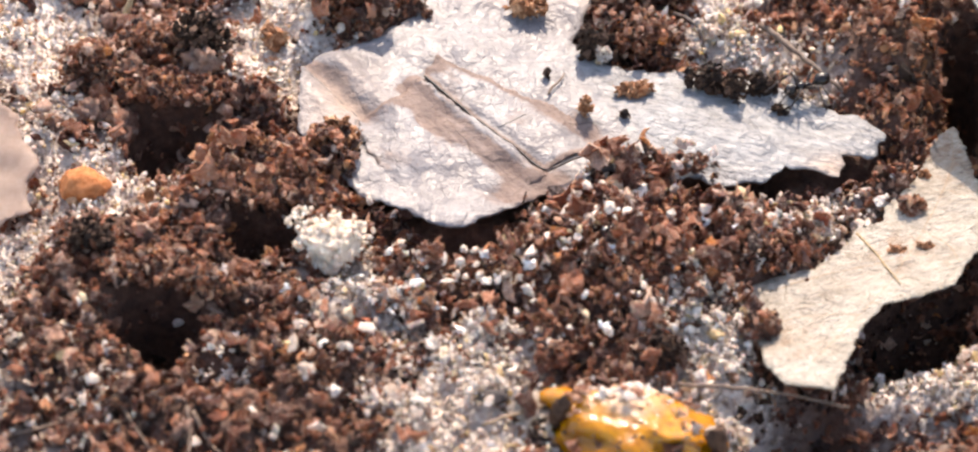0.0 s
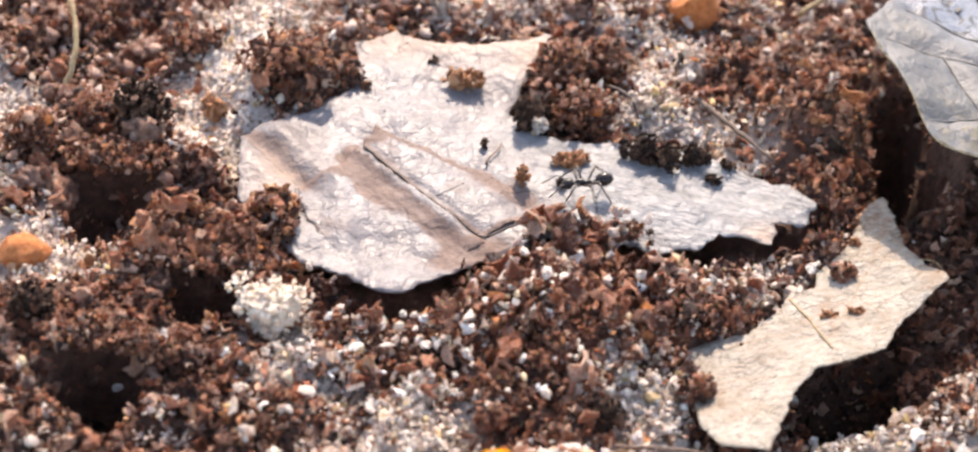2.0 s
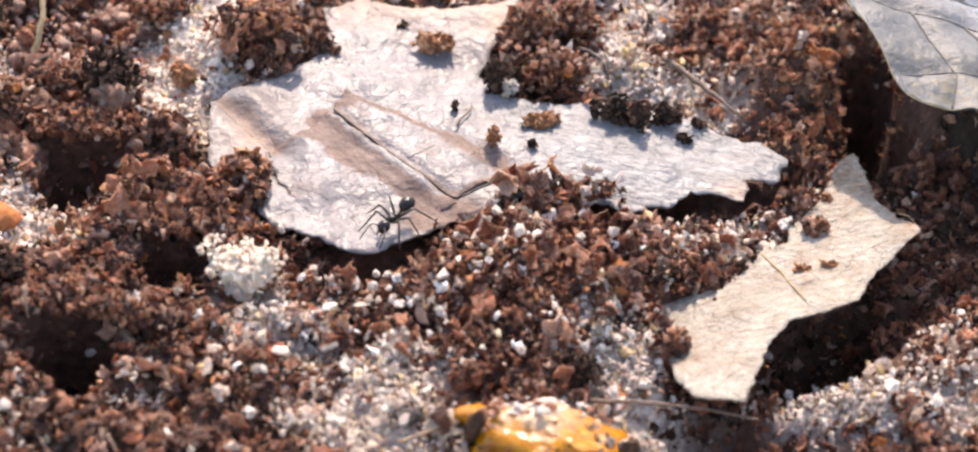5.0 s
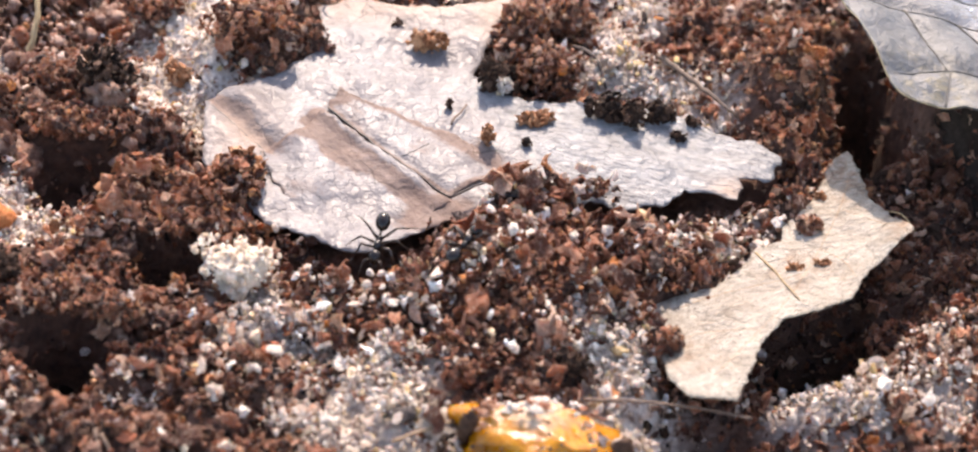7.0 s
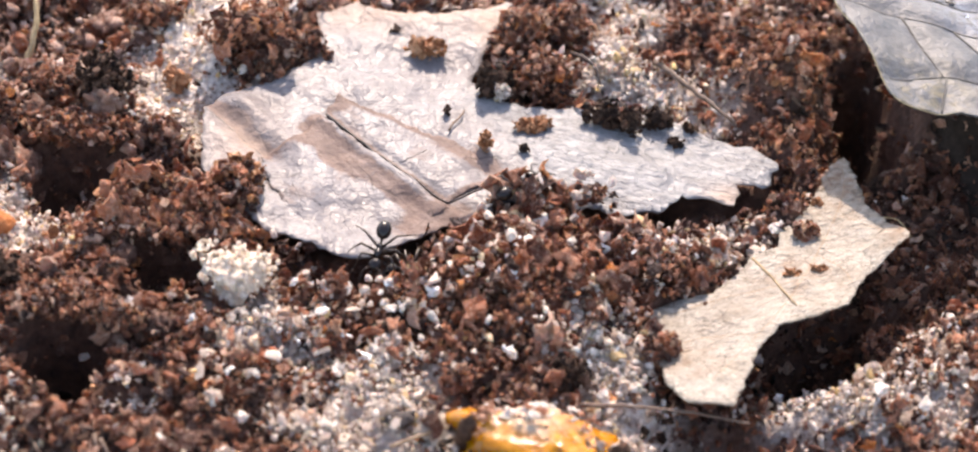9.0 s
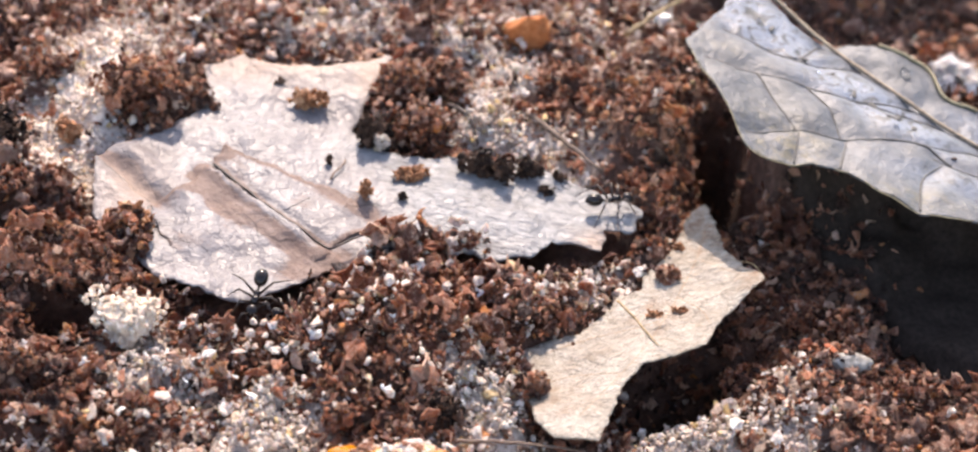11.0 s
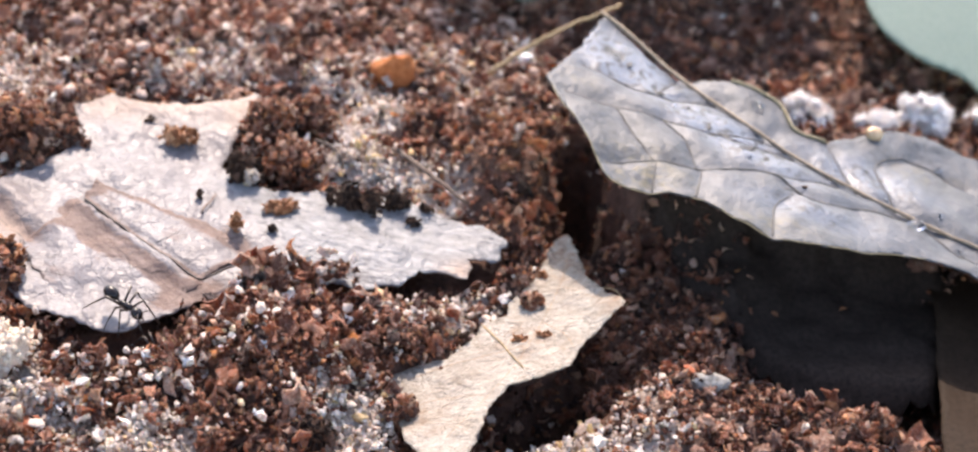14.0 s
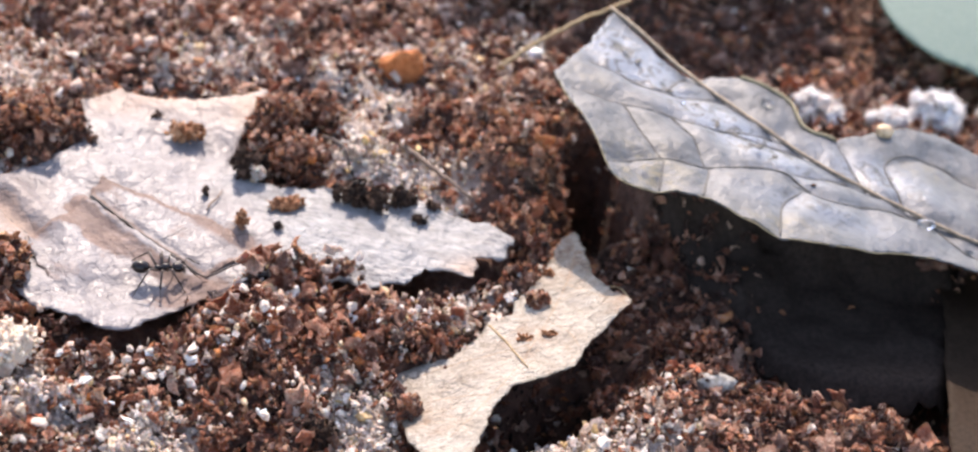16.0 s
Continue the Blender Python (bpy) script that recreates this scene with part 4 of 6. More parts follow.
def crumple(seed):
    """A crumpled scrap of bark: a thin slab, folded and torn at random."""
    rnd = np.random.RandomState(seed + 2300)
    n, bend, thick = 4, rnd.uniform(-0.55, 0.55), rnd.uniform(0.10, 0.2)
    gx, gy = np.meshgrid(np.linspace(-1, 1, n), np.linspace(-1, 1, n))
    gx = gx * rnd.uniform(0.8, 1.25) + rnd.uniform(-0.24, 0.24, (n, n))
    gy = gy * rnd.uniform(0.5, 0.95) + rnd.uniform(-0.24, 0.24, (n, n))
    gz = bend * (gx ** 2 + 0.6 * gy) + rnd.normal(size=(n, n)) * 0.27
    up = np.stack([gx, gy, gz], -1).reshape(-1, 3)
    v = np.vstack([up, up - np.array([0, 0, thick]) - rnd.uniform(0, 0.12, (n * n, 1)) * np.array([0, 0, 1])])
    quads, k = [], n * n
    for i in range(n - 1):
        for j in range(n - 1):
            a = i * n + j
            quads += [(a, a + 1, a + n + 1, a + n), (a + k, a + n + k, a + n + 1 + k, a + 1 + k)]
    ring = list(range(n)) + [i * n + n - 1 for i in range(1, n)] + [n * n - 2 - i for i in range(n - 1)] + [i * n for i in range(n - 2, 0, -1)]
    for a, b in zip(ring, ring[1:] + ring[:1]):
        quads.append((b, a, a + k, b + k))
    return v - v.mean(axis=0), [t for q in quads for t in ((q[0], q[1], q[2]), (q[0], q[2], q[3]))]


CRUMPLES = [crumple(s) for s in range(24)]
WORMS = [worm(s) for s in range(24)]
CURLS = [curl(s) for s in range(20)]
CHIPS = [torn(s) for s in range(16)]


def crumb(seed, level=2):
    """A knobbly crumb of peat, wormed and pitted."""
    rnd = np.random.RandomState(seed + 1300)
    v, f = ball(level)
    off = Vector((seed * 4.7, seed * 1.9, seed * 3.3))
    k = np.array([1 + 0.85 * noise.noise(Vector(p) * 1.6 + off) + 0.7 * noise.noise(Vector(p) * 3.6 + off) for p in v]) * rnd.uniform(0.78, 1.2, len(v))
    v = np.asarray(v) * k[:, None] * np.array([1.25, rnd.uniform(0.55, 0.95), rnd.uniform(0.5, 0.85)])
    v[:, 2] += rnd.uniform(-0.5, 0.5) * v[:, 0] ** 2
    return v, f


KNOBS = [crumb(s) for s in range(18)]
SPECKS = [crumb(s + 30, 1) for s in range(18)]
GRAINS = [rock(s + 60, 0, 0.5, (1, 0.8, 0.7), 2.0, 2) for s in range(8)]


def shard(seed):
    """An angular grain with a second, smaller one grown to it."""
    rnd = np.random.RandomState(seed + 700)
    v, f = ball(1)
    a = np.asarray(v) * rnd.uniform(0.35, 1.4, (len(v), 1)) * np.array([1.25, rnd.uniform(0.6, 1.0), rnd.uniform(0.3, 0.65)])
    b = 0.75 * np.asarray(v) * rnd.uniform(0.3, 1.35, (len(v), 1)) * np.array([rnd.uniform(0.4, 1.0), 1.1, rnd.uniform(0.3, 0.8)]) + rnd.uniform(-0.75, 0.75, 3)
    return np.vstack([a, b]), list(f) + [tuple(i + len(v) for i in q) for q in f]


SHARDS = [shard(s) for s in range(14)]
GRAVEL = [rock(s + 60, 1, 0.7, (1, 0.85, 0.7), 2.0, 5) for s in range(8)]


def heap_on_leaf(x, y):
    """Soil that spills over the bleached leaf's edges."""
    return np.maximum.reduce([blob(x, y, 6.0, -3.4, 6.6, 2.7, 4), blob(x, y, -20.5, -4.5, 3.6, 4.4), 0.9 * blob(x, y, -20, 14.5, 4.5, 3), 0.8 * blob(x, y, 2.5, 16.5, 2.6, 6), 0.8 * blob(x, y, 11, 11, 6, 1.6)])


def bare(x, y):
    """1 where loose soil lies, 0 on the leaves but for the heaps that spill on to them."""
    cover = (inside(x, y, PALE_OUTLINE) & (heap_on_leaf(x, y) < 0.5)) | (inside(x, y, TAN_OUTLINE) & (tan_height(x, y) < lift(x, y) + 3.0))
    return np.where(cover, 0.0, 1.0)


def top(x, y):
    """Height of whatever loose soil lies on."""
    heap = heap_on_leaf(x, y)
    return np.where(inside(x, y, PALE_OUTLINE) & (heap > 0.5), pale_height(x, y) + 1.6 * (heap - 0.5), lift(x, y))


def under_grey(x, y):
    """1 where the near-black sheet stands in for shade under the grey leaf."""
    return np.maximum(blob(x, y, 57, 3, 10, 11), blob(x, y, 58, -8, 6, 6))


def brown_chance(x, y):
    clump = vnoise(x, y, 3.6, 10) + 0.5 * vnoise(x, y, 1.5, 9)
    return bare(x, y) * (1 - 0.88 * trench(x, y)) * np.clip(1.6 - 2.6 * under_grey(x, y), 0, 1) * np.clip(1.0 - bloom(x, y) * np.where((clump > 0.35) & ((x > -20) | (y < 4)), 0.2, 1.2), 0.03, 1)


def white_chance(x, y):
    heap = 0.4 * blob(x, y, 2, -13, 16, 9) + 0.3 * blob(x, y, -18, -27, 24, 10) + 0.1 + 0.3 * np.clip((y - 22) / 6, 0, 1)
    # pale grains are also left out under the grey leaf, darkening it like shade
    return bare(x, y) * (1 - trench(x, y)) * (1 - 0.85 * blob(x, y, 54, -1, 16, 10)) * np.clip(0.95 * bloom(x, y) + heap * (vnoise(x, y, 1.7, 11) > -0.1), 0, 1)


# Pale grains and shavings are thinned here to darken the far corner like shade.
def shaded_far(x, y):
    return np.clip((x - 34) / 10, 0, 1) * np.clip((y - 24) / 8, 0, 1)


def clump(seed):
    """A rugged clump of caked peat."""
    rnd = np.random.RandomState(seed + 900)
    v, f = ball(3)
    off = Vector((seed * 5.1, seed * 2.3, seed * 0.7))
    k = np.array([1 + 0.6 * noise.noise(Vector(p) * 1.5 + off) + 0.65 * noise.noise(Vector(p) * 3.4 + off) + 0.45 * noise.noise(Vector(p) * 7.0 + off) for p in v])
    return np.asarray(v) * k[:, None] * np.array([1.15, rnd.uniform(0.7, 1.0), rnd.uniform(0.6, 0.9)]), f


def caked(x, y):
    """Where the soil is caked into clumps: the bank on one side, the far strip, the shaded side."""
    where = np.clip(np.maximum.reduce([np.clip((-19 - x) / 5, 0, 1), np.clip((y - 22) / 5, 0, 1), np.clip((x - 36) / 5, 0, 1)]), 0, 1)
    return brown_chance(x, y) * where * np.where(vnoise(x, y, 5, 3) > -0.15, 1.0, 0.25)


scatter("peat_clumps", CLUMP, "caked brown peat clumps, paled by sandy dust and painted-in haze", "soil", 1900, 0.6, 0.42, [clump(s) for s in range(10)], 41, lambda x, y: caked(x, y) * (blob(x, y, 54, 10, 13, 7) < 0.4) * (blob(x, y, 47, 3, 6, 6) < 0.4), 0.1, layers=1.3).data.shade_smooth()
scatter("soil_crumbs", BROWN, "loose reddish brown peat crumbs", "soil", 2600, 0.4, 0.34, [flake(s) for s in range(12)], 1, brown_chance, 0.3, layers=1.2)
scatter("soil_shavings", BROWN, "curled reddish brown peat shavings with glossy rims", "soil", 35000, 0.38, 0.42, CURLS[:12] + WORMS[:12] + CRUMPLES, 7, lambda x, y: brown_chance(x, y) * (1 - 0.7 * shaded_far(x, y)), 0.0, layers=2.4)
scatter("heap_shavings", BROWN, "heaped reddish brown peat shavings beside the bleached leaf", "soil", 11500, 0.42, 0.40, CRUMPLES + CURLS[:10] + WORMS[:10], 17, lambda x, y: bare(x, y) * (1 - trench(x, y)) * np.maximum.reduce([blob(x, y, 4, -10, 13, 8, 8), heap_on_leaf(x, y) > 0.5, blob(x, y, -23, -9, 7, 6)]), 0.0, (-34, 24, -24, 20), 3.6)
scatter("heap_sand", WHITE, "white and pinkish sand grains lying on the soil heap", "sand", 4200, 0.26, 0.44, GRAVEL + SHARDS[:4], 18, lambda x, y: bare(x, y) * np.clip(0.55 + 1.3 * vnoise(x, y, 1.9, 11), 0, 1) * np.maximum(blob(x, y, 2, -12, 14, 8, 8), 0.3 * (heap_on_leaf(x, y) > 0.6)), -1.6, (-20, 24, -24, 4), 3.4)
scatter("soil_chips", BROWN, "small knobbly crumbs of reddish brown peat", "soil", 15000, 0.27, 0.45, SPECKS, 6, brown_chance, 0.0, layers=2.4)
scatter("fine_soil", BROWN, "fine brown soil granules between the crumbs", "soil", 16000, 0.2, 0.3, GRAINS, 2, lambda x, y: np.maximum(brown_chance(x, y), 0.15 * bare(x, y) * (1 - trench(x, y))), 0.0, layers=3.4)
# the next two mass black crumbs in gaps and hollows in place of shade
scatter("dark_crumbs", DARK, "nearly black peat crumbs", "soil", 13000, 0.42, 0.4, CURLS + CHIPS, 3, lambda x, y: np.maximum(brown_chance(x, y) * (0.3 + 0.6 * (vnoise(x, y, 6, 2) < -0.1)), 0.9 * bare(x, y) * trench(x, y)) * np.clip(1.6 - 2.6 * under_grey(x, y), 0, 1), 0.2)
scatter("damp_crumbs", DARK, "black peat crumbs lining the hollows in place of shade", "soil", 60000, 0.34, 0.4, CURLS + CHIPS, 33, lambda x, y: bare(x, y) * np.clip(2.2 * trench(x, y) - 0.6, 0, 1) * np.clip(1.6 - 2.6 * under_grey(x, y), 0, 1), 0.3, layers=1.4)
scatter("dusty_crumbs", DUSTY, "dry pinkish brown peat crumbs, dusty and paled in place of highlights", "soil", 27000, 0.40, 0.4, CURLS + CHIPS, 61, lambda x, y: bare(x, y) * (1 - trench(x, y)) * (1 - shaded_far(x, y)) * (1 - bloom(x, y)) * np.clip(np.maximum(0.9 * np.clip((y - 22) / 5, 0, 1) * np.clip((36 - x) / 6, 0, 1), 0.6 * np.clip((-24 - x) / 5, 0, 1) * np.clip((y + 6) / 6, 0, 1)), 0, 1), -0.4, layers=2.2).data.shade_smooth()
scatter("rusty_crumbs", RUST, "rust-brown shavings of decayed bark", "soil", 7600, 0.34, 0.35, CURLS + CHIPS, 4, lambda x, y: bare(x, y) * np.clip(0.15 + blob(x, y, -19.5, -3, 3.5, 3) + 1.6 * blob(x, y, 24, 31, 9, 6) + 0.9 * blob(x, y, 27, 15, 7, 10), 0, 1), 0.0, layers=2.2)
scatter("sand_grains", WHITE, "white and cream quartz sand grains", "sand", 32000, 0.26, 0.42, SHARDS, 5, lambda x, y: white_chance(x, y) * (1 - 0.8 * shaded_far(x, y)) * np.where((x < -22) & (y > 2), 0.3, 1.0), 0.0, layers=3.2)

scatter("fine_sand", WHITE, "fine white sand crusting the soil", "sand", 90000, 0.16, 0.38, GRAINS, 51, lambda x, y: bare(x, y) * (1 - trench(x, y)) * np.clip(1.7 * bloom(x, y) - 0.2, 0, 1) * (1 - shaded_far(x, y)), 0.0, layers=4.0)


# ---------------------------------------------------------------- stones, clods and litter
def stand(x, y):
    """What a small thing at x, y rests on."""
    x, y = np.array(float(x)), np.array(float(y))
    if inside(x, y, TAN_OUTLINE):
        return float(tan_height(x, y))
    if inside(x, y, PALE_OUTLINE):
        return float(max(pale_height(x, y), top(x, y)))
    return float(top(x, y))


def on_a_leaf(x, y):
    x, y = np.array(float(x)), np.array(float(y))
    return bool(inside(x, y, TAN_OUTLINE) or inside(x, y, PALE_OUTLINE))


def put(ob, x, y, z, rx=0, ry=0, rz=0):
    ob.matrix_basis = pose(x * MM, y * MM, z * MM, rx, ry, rz)
    return ob


def lump(name, label, category, x, y, size, material, seed, rough=0.35, level=3, chips=5, sink=0.3, turn=0.0, group="", grain=1.4):
    """One stone or grain that lies in the soil; size is half its length, breadth and height."""
    v, f = rock(seed, level, rough, size, grain, chips)
    ob = mesh_object(name, v, f, material, level > 2)
    put(ob, x, y, stand(x, y) + size[2] * (1 - sink) + (0.0 if on_a_leaf(x, y) else 0.4), 0, 0, turn)
    return tagged(ob, label, category, group)


BITS = CURLS + CHIPS + CRUMPLES


def clod(name, label, x, y, size, material, seed, count=40, crumb=0.42, group="", lift_by=0.55, pieces=None):
    """A clump of soil: many chips that cling together, joined in one mesh."""
    rnd = np.random.RandomState(seed)
    shapes = [(np.asarray(rock(seed, 2, 0.5, np.array(size) * 0.55, 1.8, 2)[0]), rock(seed, 2, 0.5, size, 1.8, 2)[1])]
    for k in range(2 * count):
        d = rnd.normal(size=3)
        d /= np.linalg.norm(d)
        sv, sf = (pieces or BITS)[rnd.randint(len(pieces or BITS))]
        m = np.array(Euler(rnd.uniform(0, 6.3, 3)).to_matrix())
        shapes.append(((np.asarray(sv) * crumb * rnd.uniform(0.6, 1.5)) @ m.T + d * np.array(size) * rnd.uniform(0.45, 1.0), sf))
    v, f = joined(shapes)
    ob = mesh_object(name, v, f, material, False)
    put(ob, x, y, stand(x, y) + size[2] * lift_by + (0.0 if on_a_leaf(x, y) else 0.7))
    return tagged(ob, label, "soil clod", group)


def stalk(name, label, category, points, radius, material, taper=0.5, sides=7):
    """A twig or straw through the points (millimetres, z given)."""
    line = smooth_line(points, 0.6)
    n = len(line)
    rnd = random.Random(len(label) + n)
    line = [p + Vector((rnd.uniform(-1, 1), rnd.uniform(-1, 1), rnd.uniform(-1, 1))) * radius * 0.3 for p in line]
    v, f = tube(line, [radius * (1 - taper * i / n) * rnd.uniform(0.85, 1.15) for i in range(n)], sides)
    return tagged(mesh_object(name, v, f, material), label, category)


def grounded(points, up=0.3):
    return [(x, y, stand(x, y) + up) for x, y in points]


lump("orange_pebble", "rounded orange clay pebble on white sand", "pebble", -38.6, -9.2, (2.1, 1.5, 1.35), ORANGE, 3, 0.16, 4, 1, 0.2)
lump("orange_chip", "blocky orange clay chip resting on crumbs", "pebble", 16.6, 30.0, (2.4, 2.0, 2.4), ORANGE, 8, 0.34, 4, 12, 0.35, 20, grain=2.0)
lump("red_chip", "small brick-red clay chip in pale sand", "pebble", -15.6, -21.6, (1.0, 0.6, 0.6), TERRACOTTA, 12, 0.5, 3, 6, 0.0, 30)
lump("red_chip", "tiny bright red clay chip among crumbs", "pebble", 38.3, -10.6, (0.55, 0.45, 0.5), TERRACOTTA, 13, 0.5, 3, 6, 0.0, 10)
lump("red_chip", "tiny orange-red clay splinter in soil", "pebble", 39.6, -13.0, (0.35, 0.9, 0.3), TERRACOTTA, 14, 0.5, 3, 6, 0.0, 30)
lump("red_chip", "orange-red clay splinter among dark crumbs", "pebble", -24.6, -31.8, (0.8, 0.5, 0.35), TERRACOTTA, 15, 0.5, 3, 6, 0.0, -30)
lump("yellow_grain", "yellow quartz grain on the crumb heap", "sand grain", -5.0, -12.6, (0.8, 0.7, 0.6), YELLOW_GRAIN, 21, 0.3, 3, 6, 0.0)
lump("yellow_grain", "pale yellow grain on white sand", "sand grain", 13.4, 14.6, (1.0, 0.6, 0.45), YELLOW_GRAIN, 22, 0.3, 3, 6, 0.1)
lump("yellow_grain", "ochre grain in white sand", "sand grain", -5.5, -25.5, (0.5, 0.45, 0.5), YELLOW_GRAIN, 23, 0.3, 3, 6, 0.0)
lump("yellow_grain", "ochre grain on fluffy soil", "sand grain", 10.4, -20.6, (0.7, 0.5, 0.5), YELLOW_GRAIN, 24, 0.3, 3, 6, 0.0)
lump("yellow_grain", "honey coloured grain beside the grey leaf", "sand grain", 25.2, 35.2, (0.7, 0.6, 0.6), YELLOW_GRAIN, 25, 0.3, 3, 6, 0.0)
lump("yellow_grain", "pale honey grain among rusty crumbs", "sand grain", 25.5, 29.6, (0.7, 0.6, 0.6), YELLOW_GRAIN, 26, 0.3, 3, 6, 0.0)
lump("yellow_grain", "ochre grain among dark soil crumbs", "sand grain", -36.5, -27.0, (0.5, 0.4, 0.35), YELLOW_GRAIN, 27, 0.3, 3, 6, 0.0)
lump("white_chip", "white chalky chip beside the grey leaf", "pebble", 31.2, 36.2, (1.2, 0.8, 0.9), CLEAR_GRAIN, 31, 0.4, 3, 6, 0.0, 20)
lump("black_pebble", "jagged black stone splinter in white sand", "pebble", -5.6, -28.6, (1.2, 0.7, 0.8), DARK_TWIG, 33, 0.8, 3, 9, 0.3, grain=2.2)
lump("grey_pebble", "rough olive grey pebble under crumbs", "pebble", 41.0, -14.8, (1.6, 1.2, 0.9), stone_material("olive_stone", (0.22, 0.20, 0.17), (0.46, 0.43, 0.39), 0.8, 0.5, 0.3), 34, 0.5, 3, 6, 0.6, grain=2.2)
lump("cream_pebble", "cream sandy lump beside the amber berry", "pebble", -3.0, -29.6, (1.5, 1.1, 0.9), SANDY, 35, 0.7, 4, 7, 0.4, grain=2.2)


def quartz_lump(x, y):
    """Grains of quartz that cling together, each a part of the lump."""
    lump_ob = tagged(put(new("quartz_lump"), x, y, stand(x, y) + 1.6), "cream lump of cemented quartz grains on dark soil", "stone")
    rnd = np.random.RandomState(5)
    core = rock(77, 4, 0.5, (2.7, 2.1, 1.95), 1.9, 4)
    part("core", core, QUARTZ, lump_ob, smooth=False)
    for k in range(280):
        d = rnd.normal(size=3)
        d[2] = d[2] + 0.4
        d = d / np.linalg.norm(d) * (1 + 0.5 * noise.noise(Vector(d) * 1.7)) * np.array([2.65, 2.1, 1.95]) * rnd.uniform(0.8, 1.02)
        if k % 5 == 0:
            d = d * 0.5 + np.array((-2.4, 1.4, 0.6))
        m = np.array(Euler(rnd.uniform(0, 6.3, 3)).to_matrix())
        sv, sf = GRAVEL[k % 8]
        part("grain", ((np.asarray(sv) * rnd.uniform(0.14, 0.36)) @ m.T + d, sf), QUARTZ, lump_ob, smooth=False)


quartz_lump(-18.5, -14.4)

rnd = random.Random(11)
for x, y, r in ((-16.2, -16.6, 0.5), (-15.0, -17.4, 0.6), (-14.2, -18.6, 0.5), (-16.8, -18.4, 0.45), (-13.6, -20.0, 0.5), (-15.2, -19.6, 0.4), (-21.5, -19.6, 0.5), (-20.6, -21.2, 0.4), (-3.6, -16.4, 0.6), (-1.0, -14.8, 0.5), (2.4, -15.4, 0.6), (4.0, -17.2, 0.5), (0.6, -18.6, 0.5), (6.8, -13.2, 0.5), (-7.0, -15.2, 0.5), (3.0, -10.4, 0.5), (-0.4, -11.2, 0.45), (7.4, -8.2, 0.5), (9.8, -10.0, 0.6), (-10.0, -19.8, 0.6), (-8.4, -22.4, 0.6), (2.0, -21.0, 0.6), (-11.6, -15.6, 0.5), (-13.2, -13.8, 0.6), (11.8, -11.2, 0.5), (0.2, -8.4, 0.4)):
    v, f = SHARDS[rnd.randrange(14)]
    ob = mesh_object("clear_grain", np.asarray(v) * r * 0.8, f, CLEAR_GRAIN, False)
    put(ob, x, y, stand(x, y) + r + 0.8, rnd.uniform(0, 360), rnd.uniform(0, 360), 0)
    tagged(ob, "clear glassy quartz grain lying on crumbs", "sand grain", "clear quartz grains on the heap")

